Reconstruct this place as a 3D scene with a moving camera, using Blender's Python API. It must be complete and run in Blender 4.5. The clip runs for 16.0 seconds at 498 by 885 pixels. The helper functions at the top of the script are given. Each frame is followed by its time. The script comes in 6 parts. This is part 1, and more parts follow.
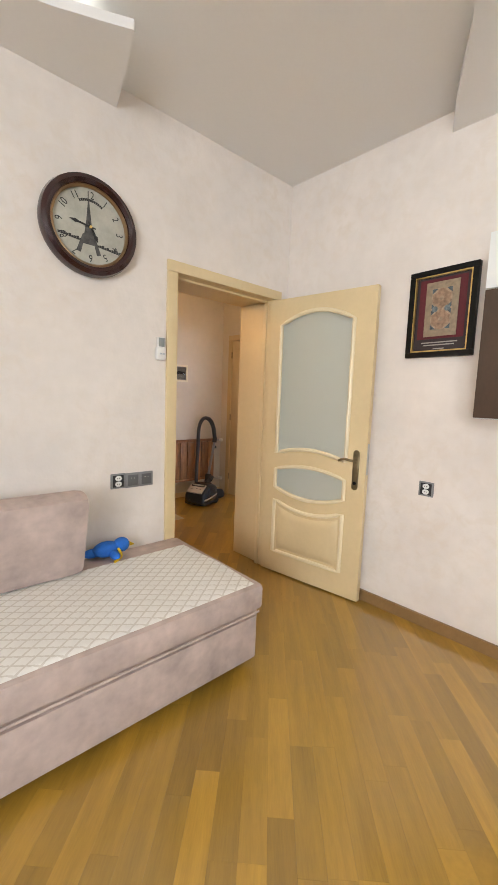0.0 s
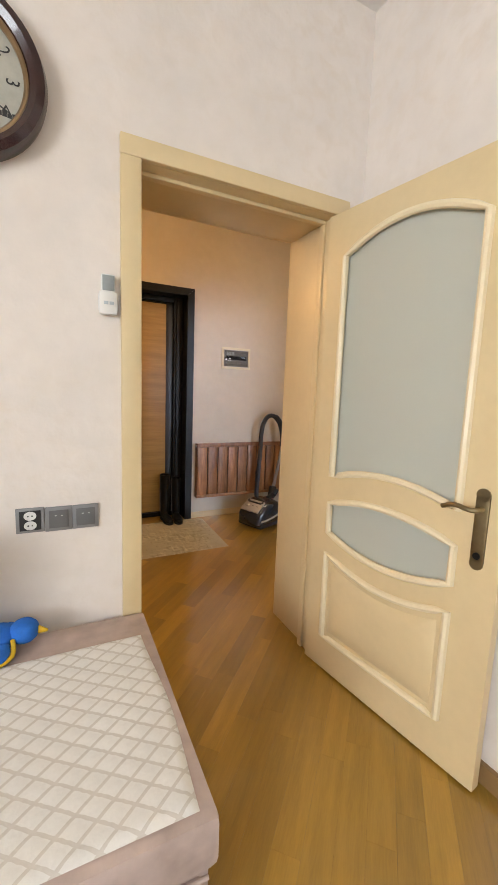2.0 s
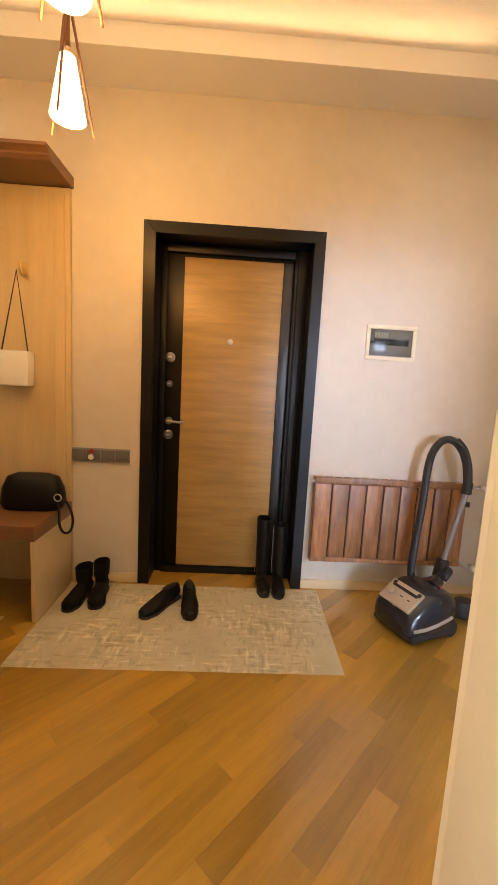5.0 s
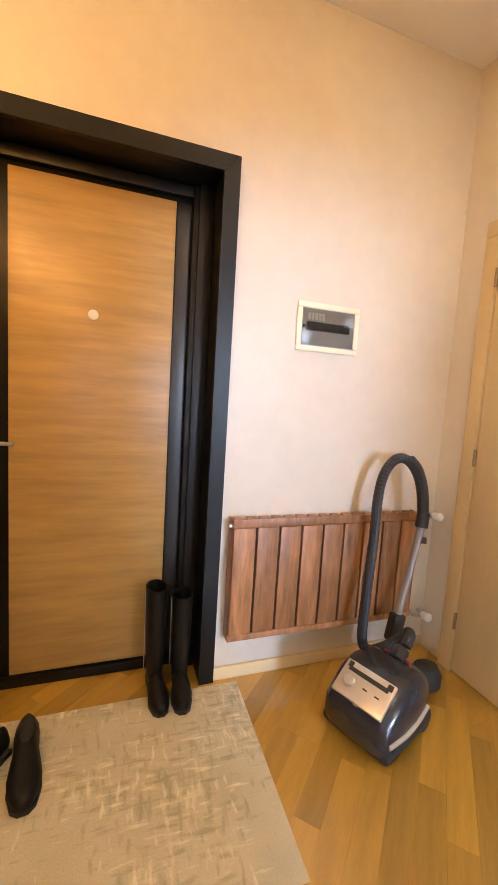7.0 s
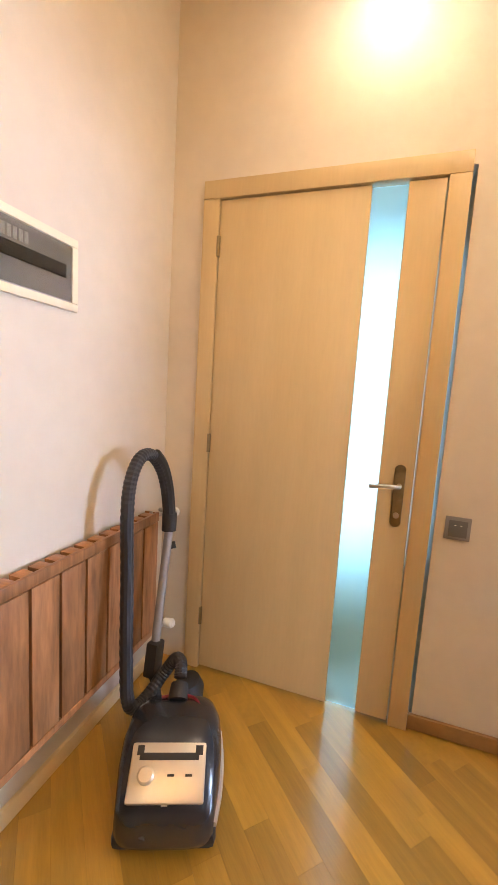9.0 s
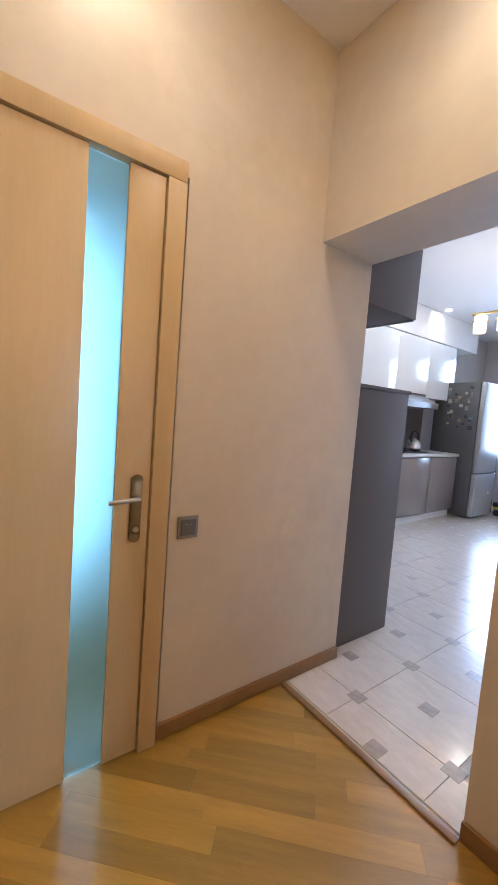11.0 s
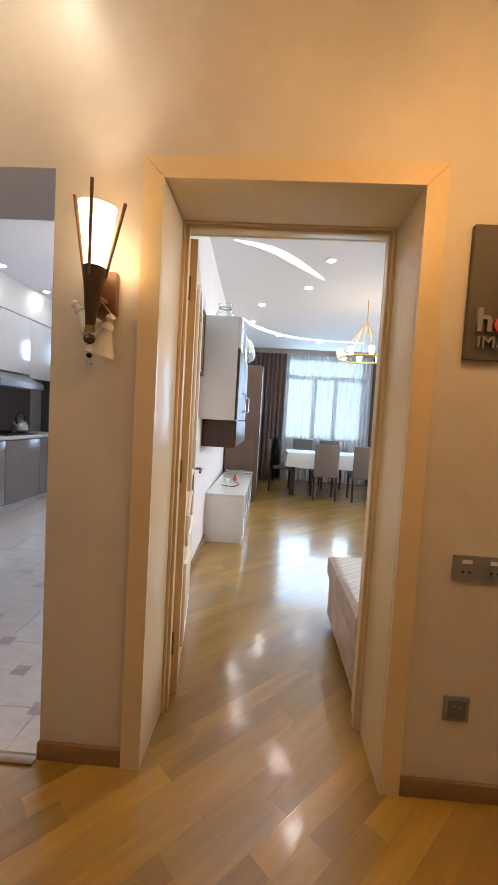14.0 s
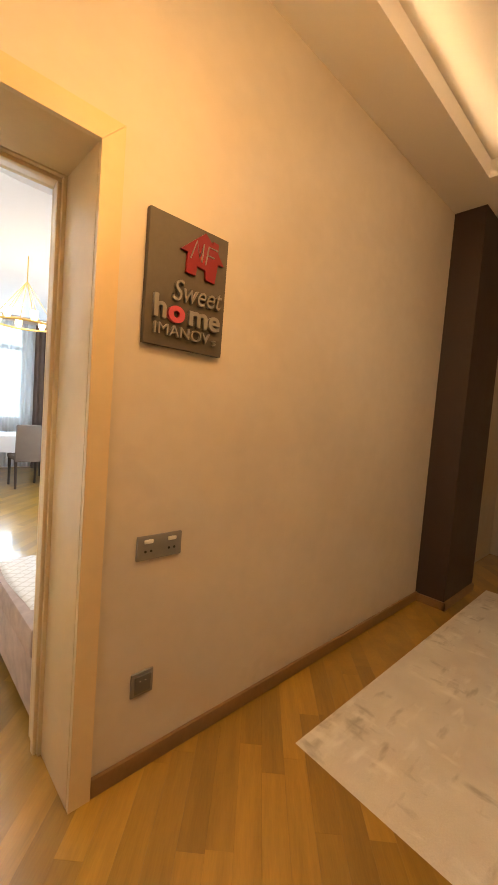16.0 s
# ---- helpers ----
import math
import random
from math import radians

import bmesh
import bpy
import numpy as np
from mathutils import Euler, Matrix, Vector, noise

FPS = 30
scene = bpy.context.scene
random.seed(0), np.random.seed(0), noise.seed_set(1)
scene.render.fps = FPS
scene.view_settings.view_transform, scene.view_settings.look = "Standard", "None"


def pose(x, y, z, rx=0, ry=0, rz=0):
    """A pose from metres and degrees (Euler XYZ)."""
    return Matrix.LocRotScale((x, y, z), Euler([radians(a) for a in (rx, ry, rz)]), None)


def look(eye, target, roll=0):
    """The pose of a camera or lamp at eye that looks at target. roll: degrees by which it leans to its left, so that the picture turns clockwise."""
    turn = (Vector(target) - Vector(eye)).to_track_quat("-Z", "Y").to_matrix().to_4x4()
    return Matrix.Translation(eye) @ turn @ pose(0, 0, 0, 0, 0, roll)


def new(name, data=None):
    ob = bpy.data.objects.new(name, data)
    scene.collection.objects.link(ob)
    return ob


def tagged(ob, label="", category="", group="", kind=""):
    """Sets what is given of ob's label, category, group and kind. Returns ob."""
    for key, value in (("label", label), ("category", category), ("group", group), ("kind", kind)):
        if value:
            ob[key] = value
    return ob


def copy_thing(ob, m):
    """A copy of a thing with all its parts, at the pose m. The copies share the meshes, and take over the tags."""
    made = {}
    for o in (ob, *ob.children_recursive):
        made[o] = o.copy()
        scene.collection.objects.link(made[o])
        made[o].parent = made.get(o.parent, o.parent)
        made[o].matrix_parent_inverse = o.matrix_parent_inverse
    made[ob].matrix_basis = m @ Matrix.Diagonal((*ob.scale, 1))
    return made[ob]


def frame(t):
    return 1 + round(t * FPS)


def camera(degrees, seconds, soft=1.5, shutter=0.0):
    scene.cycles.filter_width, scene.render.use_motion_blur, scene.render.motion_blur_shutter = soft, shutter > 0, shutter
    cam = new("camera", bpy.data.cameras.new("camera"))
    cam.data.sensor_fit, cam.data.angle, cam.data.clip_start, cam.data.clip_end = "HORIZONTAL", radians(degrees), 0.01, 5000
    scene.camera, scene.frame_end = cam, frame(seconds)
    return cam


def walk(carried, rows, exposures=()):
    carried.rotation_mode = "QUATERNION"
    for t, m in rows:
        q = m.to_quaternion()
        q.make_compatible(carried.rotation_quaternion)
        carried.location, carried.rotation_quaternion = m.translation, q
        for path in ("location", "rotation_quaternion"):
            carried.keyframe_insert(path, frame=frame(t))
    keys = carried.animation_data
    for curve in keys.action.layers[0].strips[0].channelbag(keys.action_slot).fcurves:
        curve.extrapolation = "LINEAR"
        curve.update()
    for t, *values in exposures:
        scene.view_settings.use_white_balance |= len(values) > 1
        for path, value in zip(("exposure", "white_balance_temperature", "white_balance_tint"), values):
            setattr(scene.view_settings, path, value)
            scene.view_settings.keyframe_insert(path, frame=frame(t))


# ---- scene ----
cam = camera(65.0, 16.0)
PATH = [
    (0, (-1.281, -2.119, 1.323), (0.05, -0.643, 1.096), 2.1),
    (0.5, (-1.025, -1.96, 1.297), (0.265, -0.448, 1.072), 1.9),
    (1, (-0.742, -1.829, 1.307), (0.488, -0.273, 1.059), 1.9),
    (1.5, (-0.519, -1.636, 1.29), (0.575, 0.017, 1.023), 2.0),
    (2, (-0.274, -1.469, 1.286), (0.601, 0.31, 1.024), 2.1),
    (2.5, (-0.058, -1.326, 1.288), (0.586, 0.547, 1.011), 2.5),
    (3, (0.11, -1.096, 1.271), (0.517, 0.839, 0.975), 2.2),
    (3.5, (0.263, -0.878, 1.262), (0.468, 1.089, 0.966), 2.1),
    (5.8, (0.421, 0.116, 1.27), (0.494, 2.101, 1.037), 3.2),
    (6, (0.415, 0.201, 1.271), (0.554, 2.184, 1.047), 3.3),
    (6.5, (0.422, 0.373, 1.265), (0.756, 2.334, 1.053), 3.4),
    (7, (0.456, 0.591, 1.255), (1.104, 2.472, 1.049), 3.5),
    (7.5, (0.418, 0.791, 1.287), (1.462, 2.482, 1.064), 3.6),
    (8, (0.379, 0.978, 1.273), (1.79, 2.379, 1.059), 3.7),
    (8.2, (0.393, 1.047, 1.275), (1.929, 2.308, 1.051), 3.6),
    (10.5, (0.701, 1.548, 1.281), (2.545, 0.797, 1.093), 4.0),
    (11, (0.745, 1.658, 1.295), (2.349, 0.474, 1.14), 4.3),
    (11.5, (0.743, 1.757, 1.315), (2.051, 0.248, 1.211), 4.5),
    (12, (0.704, 1.763, 1.314), (1.792, 0.086, 1.239), 4.6),
    (12.5, (0.654, 1.753, 1.313), (1.507, -0.055, 1.238), 4.3),
    (13, (0.575, 1.728, 1.301), (1.178, -0.177, 1.221), 3.8),
    (13.5, (0.505, 1.693, 1.302), (0.842, -0.275, 1.186), 3.5),
    (14, (0.446, 1.69, 1.27), (0.538, -0.304, 1.158), 3.3),
    (14.5, (0.381, 1.669, 1.261), (0.221, -0.32, 1.131), 3.4),
    (15, (0.326, 1.635, 1.278), (-0.156, -0.3, 1.133), 3.8),
    (15.5, (0.343, 1.588, 1.276), (-0.613, -0.164, 1.141), 4.2),
    (16, (0.436, 1.549, 1.29), (-0.94, 0.103, 1.167), 4.4),
]
walk(cam, [(t, look(eye, target, roll)) for t, eye, target, roll in PATH],
     [(0.0, -0.7, 7500, 10), (1.0, -0.6, 7500, 10), (1.5, -0.6, 7500, 10), (3.5, -0.35, 7500, 10), (6.0, 0.38, 7000, 10), (7.0, 0.5, 6950, 10), (8.2, 0.55, 7000, 10), (10.5, 0.2, 5850, 10),
      (11.5, -0.2, 5800, 10), (12.5, -0.42, 6000, 10), (13.5, -0.46, 6200, 10), (14.5, -0.5, 6300, 10), (15.5, -0.2, 6700, 10), (16.0, 0.12, 6900, 10)])

# ---- light ----
world = bpy.data.worlds.new("world")
scene.world = world
world.use_nodes = True
nt = world.node_tree
sky = nt.nodes.new("ShaderNodeTexSky")
sky.sky_type, sky.sun_disc = "NISHITA", False
sky.sun_elevation, sky.sun_rotation = radians(45), radians(60)
nt.links.new(sky.outputs[0], nt.nodes["Background"].inputs[0])
nt.nodes["Background"].inputs[1].default_value = 0.06


def area_lamp(name, eye, target, sx, sy, watts, colour):
    d = bpy.data.lights.new(name, "AREA")
    d.shape, d.size, d.size_y, d.energy, d.color = "RECTANGLE", sx, sy, watts, colour
    ob = new(name, d)
    ob.matrix_world = look(eye, target)
    return ob


def bulb(name, at, watts, colour, radius=0.04):
    d = bpy.data.lights.new(name, "POINT")
    d.energy, d.color, d.shadow_soft_size = watts, colour, radius
    ob = new(name, d)
    ob.location = at
    return ob


def spot(name, at, watts, colour, angle=110):
    d = bpy.data.lights.new(name, "SPOT")
    d.energy, d.color, d.shadow_soft_size, d.spot_size, d.spot_blend = watts, colour, 0.035, radians(angle), 0.8
    ob = new(name, d)
    ob.location = at
    return ob


DAY = (0.52, 0.68, 1.0)
SKYLIGHT = (0.74, 0.84, 1.0)
WARM = (1.0, 0.49, 0.135)
area_lamp("daylight_living", (-0.77, -6.6, 1.8), (-0.6, 0, 1.3), 1.6, 1.7, 52, (0.5, 0.73, 1.0))
# Daylight from the west, set in a window opening that is never in view.
west = area_lamp("daylight_living_west", (-4.05, -3.6, 1.8), (0.9, -1.3, 1.3), 2.0, 1.6, 160, SKYLIGHT)
west.data.spread = radians(130)
kit = area_lamp("daylight_kitchen", (2.9, -5.9, 1.75), (1.5, 2.1, 1.1), 1.5, 1.7, 72, DAY)
kit.data.spread = radians(76)
area_lamp("daylight_bathroom", (3.3, 1.35, 1.2), (2.1, 1.3, 1.15), 0.9, 2.1, 17, (0.36, 0.74, 1.0))
LIVING_SPOTS = [(-0.04, -2.0), (0.09, -2.74), (0.62, -3.45), (0.77, -4.33), (0.37, -5.16), (-0.39, -5.59), (-0.62, -1.75), (-1.6, -1.9)]
for px, py in LIVING_SPOTS:
    spot("spot_bulb", (px, py, 2.73), 5, (1.0, 0.8, 0.58))


# ---- materials ----
def material(name, c, rough=0.6, metal=0.0, vary=0.12, scale=6.0, bump=0.0, bump_scale=60.0, stretch=(1, 1, 1), c2=None,
             coat=0.0, random="", spec=0.5, coat_rough=0.06):
    """A surface with broad stains and fine grain; stretch draws the grain out; random varies whole pieces."""
    m = bpy.data.materials.new(name)
    m.use_nodes = True
    t = m.node_tree
    b = t.nodes["Principled BSDF"]
    b.inputs["Metallic"].default_value = metal
    b.inputs["Coat Weight"].default_value = coat
    b.inputs["Coat Roughness"].default_value = coat_rough
    b.inputs["Specular IOR Level"].default_value = spec
    co = t.nodes.new("ShaderNodeTexCoord")
    mp = t.nodes.new("ShaderNodeMapping")
    mp.inputs["Scale"].default_value = stretch
    t.links.new(co.outputs["Object"], mp.inputs[0])
    broad = t.nodes.new("ShaderNodeTexNoise")
    broad.inputs["Scale"].default_value, broad.inputs["Detail"].default_value = scale, 6
    t.links.new(mp.outputs[0], broad.inputs["Vector"])
    fine = t.nodes.new("ShaderNodeTexNoise")
    fine.inputs["Scale"].default_value, fine.inputs["Detail"].default_value = bump_scale, 5
    t.links.new(mp.outputs[0], fine.inputs["Vector"])
    add = t.nodes.new("ShaderNodeMath")
    add.operation = "MULTIPLY_ADD"
    t.links.new(fine.outputs[0], add.inputs[0])
    add.inputs[1].default_value = 0.45
    t.links.new(broad.outputs[0], add.inputs[2])
    rng = t.nodes.new("ShaderNodeMapRange")
    rng.inputs[1].default_value, rng.inputs[2].default_value = 0.45, 1.0
    t.links.new(add.outputs[0], rng.inputs[0])
    mix = t.nodes.new("ShaderNodeMix")
    mix.data_type = "RGBA"
    dark = c2 or tuple(max(0, v * (1 - 2 * vary)) for v in c)
    mix.inputs[6].default_value, mix.inputs[7].default_value = (*dark, 1), (*c, 1)
    t.links.new(rng.outputs[0], mix.inputs[0])
    out = mix.outputs[2]
    if random:
        if random == "object":
            r = t.nodes.new("ShaderNodeObjectInfo").outputs["Random"]
        else:
            r = t.nodes.new("ShaderNodeNewGeometry").outputs["Random Per Island"]
        rr = t.nodes.new("ShaderNodeMapRange")
        rr.inputs[3].default_value, rr.inputs[4].default_value = 0.68, 1.12
        t.links.new(r, rr.inputs[0])
        mul = t.nodes.new("ShaderNodeVectorMath")
        mul.operation = "SCALE"
        t.links.new(out, mul.inputs[0])
        t.links.new(rr.outputs[0], mul.inputs["Scale"])
        out = mul.outputs[0]
        off = t.nodes.new("ShaderNodeVectorMath")
        off.operation = "SCALE"
        off.inputs[0].default_value = (7, 5, 3)
        t.links.new(r, off.inputs["Scale"])
        t.links.new(off.outputs[0], mp.inputs["Location"])
    t.links.new(out, b.inputs["Base Color"])
    ro = t.nodes.new("ShaderNodeMapRange")
    ro.inputs[3].default_value, ro.inputs[4].default_value = rough * 0.85, min(1, rough * 1.2)
    t.links.new(broad.outputs[0], ro.inputs[0])
    t.links.new(ro.outputs[0], b.inputs["Roughness"])
    if bump:
        bp = t.nodes.new("ShaderNodeBump")
        bp.inputs["Strength"].default_value, bp.inputs["Distance"].default_value = bump, 0.01
        t.links.new(add.outputs[0], bp.inputs["Height"])
        t.links.new(bp.outputs[0], b.inputs["Normal"])
    return m


def glow(name, c, strength):
    m = bpy.data.materials.new(name)
    m.use_nodes = True
    b = m.node_tree.nodes["Principled BSDF"]
    b.inputs["Base Color"].default_value = (*c, 1)
    b.inputs["Emission Color"].default_value = (*c, 1)
    b.inputs["Emission Strength"].default_value = strength
    return m


def glass(name, c, rough):
    m = bpy.data.materials.new(name)
    m.use_nodes = True
    b = m.node_tree.nodes["Principled BSDF"]
    b.inputs["Base Color"].default_value = (*c, 1)
    b.inputs["Roughness"].default_value = rough
    b.inputs["Transmission Weight"].default_value = 1.0
    b.inputs["IOR"].default_value = 1.3
    return m


def sheer(name, c, clear):
    """Thin woven cloth: part clear, part translucent."""
    m = bpy.data.materials.new(name)
    m.use_nodes = True
    t = m.node_tree
    b = t.nodes["Principled BSDF"]
    b.inputs["Base Color"].default_value = (*c, 1)
    b.inputs["Roughness"].default_value = 0.9
    tl = t.nodes.new("ShaderNodeBsdfTranslucent")
    tl.inputs[0].default_value = (*c, 1)
    tr = t.nodes.new("ShaderNodeBsdfTransparent")
    m1, m2 = t.nodes.new("ShaderNodeMixShader"), t.nodes.new("ShaderNodeMixShader")
    m1.inputs[0].default_value, m2.inputs[0].default_value = 0.6, clear
    t.links.new(b.outputs[0], m1.inputs[1])
    t.links.new(tl.outputs[0], m1.inputs[2])
    t.links.new(m1.outputs[0], m2.inputs[1])
    t.links.new(tr.outputs[0], m2.inputs[2])
    t.links.new(m2.outputs[0], t.nodes["Material Output"].inputs[0])
    return m


def venetian(name, c, worn, rough, scale, bump):
    """Trowelled decorative plaster: cloudy base with torn, marbled patches and a satin wax."""
    m = material(name, c, rough, vary=0.06, scale=scale * 0.7, bump=bump, bump_scale=15)
    t = m.node_tree
    b = t.nodes["Principled BSDF"]
    co = t.nodes.new("ShaderNodeTexCoord")
    where = t.nodes.new("ShaderNodeTexNoise")
    where.inputs["Scale"].default_value, where.inputs["Detail"].default_value = 0.9, 3
    fleck = t.nodes.new("ShaderNodeTexNoise")
    fleck.inputs["Scale"].default_value, fleck.inputs["Detail"].default_value = scale * 3, 9
    fleck.inputs["Distortion"].default_value, fleck.inputs["Roughness"].default_value = 0.5, 0.6
    for n in (where, fleck):
        t.links.new(co.outputs["Object"], n.inputs["Vector"])
    area = t.nodes.new("ShaderNodeMapRange")
    area.inputs[1].default_value, area.inputs[2].default_value = 0.4, 0.68
    t.links.new(where.outputs[0], area.inputs[0])
    edge = t.nodes.new("ShaderNodeMapRange")
    edge.inputs[1].default_value, edge.inputs[2].default_value, edge.inputs[4].default_value = 0.46, 0.66, 0.6
    t.links.new(fleck.outputs[0], edge.inputs[0])
    both = t.nodes.new("ShaderNodeMath")
    both.operation = "MULTIPLY"
    t.links.new(area.outputs[0], both.inputs[0])
    t.links.new(edge.outputs[0], both.inputs[1])
    was = b.inputs["Base Color"].links[0].from_socket
    mx = t.nodes.new("ShaderNodeMix")
    mx.data_type = "RGBA"
    mx.inputs[7].default_value = (*worn, 1)
    t.links.new(both.outputs[0], mx.inputs[0])
    t.links.new(was, mx.inputs[6])
    t.links.new(mx.outputs[2], b.inputs["Base Color"])
    return m


PLASTER = venetian("living_plaster", (0.84, 0.765, 0.705), (0.73, 0.63, 0.53), 0.6, 4.5, 0.8)
HALL_PLASTER = venetian("hall_plaster", (0.68, 0.612, 0.515), (0.58, 0.51, 0.415), 0.42, 3.0, 0.35)
WHITE = material("ceiling_paint", (0.82, 0.8, 0.78), 0.8, vary=0.02, scale=1.0)
BLACK = material("black_laminate", (0.007, 0.006, 0.005), 0.36, spec=0.25, vary=0.2, scale=3, bump=0.05, bump_scale=40)
CREAM = material("cream_paint", (0.74, 0.58, 0.34), 0.3, vary=0.05, scale=3, bump=0.03, bump_scale=30)
CREAM_LIGHT = material("cream_moulding", (0.84, 0.72, 0.5), 0.32, vary=0.03, scale=4)
BEIGE_DOOR = material("beige_veneer", (0.58, 0.43, 0.225), 0.35, vary=0.06, scale=2.5, bump=0.03, bump_scale=25, stretch=(4, 4, 0.5))
OAK = material("oak_planks", (0.5, 0.283, 0.04), 0.31, spec=0.75, vary=0.17, scale=5, bump=0.02, bump_scale=45, stretch=(0.5, 5, 1), coat=1.0, random="object", coat_rough=0.12)
OAK_REST = material("oak_planks_far", (0.5, 0.283, 0.04), 0.31, spec=0.75, vary=0.17, scale=5, bump=0.008, bump_scale=45, stretch=(1.2, 1.2, 1), coat=1.0, random="island", coat_rough=0.12)
JOINT = material("dark_joint", (0.34, 0.2, 0.045), 0.7)
SKIRT = material("skirting_wood", (0.3, 0.17, 0.07), 0.35, vary=0.15, scale=4, bump_scale=40)
DOOR_WOOD = material("door_veneer", (0.53, 0.34, 0.12), 0.33, vary=0.17, scale=3.0, bump=0.05, bump_scale=13, stretch=(0.7, 1, 7))
RAD_WOOD = material("radiator_pine", (0.47, 0.215, 0.09), 0.36, vary=0.32, scale=7, bump=0.04, bump_scale=20, stretch=(5, 1, 0.7), random="object")
RACK_WOOD = material("rack_maple", (0.66, 0.5, 0.28), 0.4, vary=0.08, scale=3, bump_scale=24, stretch=(6, 1, 0.5))
RACK_DARK = material("rack_walnut", (0.2, 0.095, 0.045), 0.35, vary=0.15, scale=4, stretch=(1, 1, 5))
WALNUT = material("walnut_laminate", (0.085, 0.05, 0.032), 0.35, vary=0.2, scale=4, stretch=(5, 1, 0.6))
VELVET = material("pink_beige_velvet", (0.66, 0.525, 0.475), 0.85, vary=0.22, scale=6, bump=0.05, bump_scale=22)
STEEL = material("brushed_steel", (0.55, 0.55, 0.55), 0.32, 1.0, vary=0.06, scale=30)
BRASS = material("antique_brass", (0.33, 0.26, 0.15), 0.33, 1.0, vary=0.12, scale=25)
GOLD = material("gilt_metal", (0.8, 0.58, 0.22), 0.3, 1.0, vary=0.05)
GREY_PLATE = material("grey_plate", (0.28, 0.28, 0.285), 0.38, 0.4, vary=0.05, scale=20)
GREY_KEY = material("grey_key", (0.16, 0.16, 0.165), 0.35, 0.3, vary=0.05, scale=20)
PLASTIC = material("white_plastic", (0.8, 0.8, 0.77), 0.35, vary=0.02)
RUBBER = material("black_rubber", (0.02, 0.02, 0.022), 0.55, vary=0.15, bump=0.1, bump_scale=80)
LEATHER = material("black_leather", (0.006, 0.006, 0.006), 0.42, spec=0.3, vary=0.2, scale=15, bump=0.12, bump_scale=110)
SUEDE = material("black_suede", (0.007, 0.007, 0.007), 0.8, spec=0.2, vary=0.2, scale=20, bump=0.1, bump_scale=140)
GREY_UNIT = material("taupe_laminate", (0.115, 0.097, 0.09), 0.4, vary=0.06, scale=2)
WHITE_GLOSS = material("white_gloss", (0.82, 0.83, 0.82), 0.13, vary=0.01, coat=0.4)
FROST = glass("frosted_glass", (0.78, 0.8, 0.72), 0.4)
FROST.node_tree.nodes["Principled BSDF"].inputs["Transmission Weight"].default_value = 0.45
FROST_BLUE = glass("frosted_glass_clear", (0.86, 0.95, 0.97), 0.72)
CLEAR = glass("clear_glass", (0.95, 0.97, 0.97), 0.03)
SHEER = sheer("sheer_voile", (0.9, 0.92, 0.95), 0.35)
SHADE = glow("lit_glass_shade", (1.0, 0.78, 0.48), 6.0)
SPOT_GLOW = glow("spot_disc", (1.0, 0.9, 0.75), 220.0)
SKY_GLOW = glow("bright_sky", (0.72, 0.87, 1.0), 2.2)


# ---- mesh helpers ----
def add_box(bm, lo, hi, bevel=0.0, m=None):
    r = bmesh.ops.create_cube(bm, size=1)["verts"]
    for v in r:
        v.co = Vector([(a + b) / 2 + c * (b - a) for a, b, c in zip(lo, hi, v.co)])
    if bevel:
        es = list({e for v in r for e in v.link_edges})
        r = list({v for f in bmesh.ops.bevel(bm, geom=es, offset=bevel, segments=2, profile=0.6, affect="EDGES")["faces"] for v in f.verts} | {v for v in r if v.is_valid})
    if m is not None:
        bmesh.ops.transform(bm, matrix=m, verts=r)
    return r


def axis_frame(a, b):
    q = (Vector(b) - Vector(a)).to_track_quat("Z", "Y")
    return Matrix.Translation(a) @ q.to_matrix().to_4x4(), (Vector(b) - Vector(a)).length


def add_rod(bm, a, b, r0, r1=None, seg=16):
    """A capped rod or cone from a to b."""
    m, length = axis_frame(a, b)
    r1 = r0 if r1 is None else r1
    return bmesh.ops.create_cone(bm, cap_ends=True, segments=seg, radius1=r0, radius2=r1, depth=length,
                                 matrix=m @ Matrix.Translation((0, 0, length / 2)))["verts"]


def add_lathe(bm, profile, m, seg=24, squash=(1, 1), caps=True):
    """A profile of (radius, height) turned about local z."""
    rings = []
    for r, h in profile:
        rings.append([bm.verts.new(m @ Vector((r * squash[0] * math.cos(2 * math.pi * k / seg), r * squash[1] * math.sin(2 * math.pi * k / seg), h))) for k in range(seg)])
    for a, b in zip(rings, rings[1:]):
        for k in range(seg):
            bm.faces.new((a[k], a[(k + 1) % seg], b[(k + 1) % seg], b[k]))
    for ring, flip in ((rings[0], True), (rings[-1], False)):
        if caps and profile[0 if flip else -1][0] > 1e-4:
            bm.faces.new(ring[::-1] if flip else ring)


def add_tube(bm, pts, r, seg=10, closed=False):
    """A tube along points; r is one radius or one for each point."""
    pts = [Vector(p) for p in pts]
    n = len(pts)
    rings, side = [], None
    for i, p in enumerate(pts):
        a = pts[i - 1] if i or closed else pts[0]
        b = pts[(i + 1) % n] if i < n - 1 or closed else pts[-1]
        d = (b - a).normalized()
        if side is None:
            side = d.orthogonal().normalized()
        side = (side - d * side.dot(d)).normalized()
        up = d.cross(side)
        rad = r[i] if isinstance(r, (list, tuple)) else r
        rings.append([bm.verts.new(p + rad * (math.cos(2 * math.pi * k / seg) * side + math.sin(2 * math.pi * k / seg) * up)) for k in range(seg)])
    for i in range(n if closed else n - 1):
        a, b = rings[i], rings[(i + 1) % n]
        for k in range(seg):
            bm.faces.new((a[k], a[(k + 1) % seg], b[(k + 1) % seg], b[k]))
    if not closed:
        bm.faces.new(rings[0][::-1])
        bm.faces.new(rings[-1])


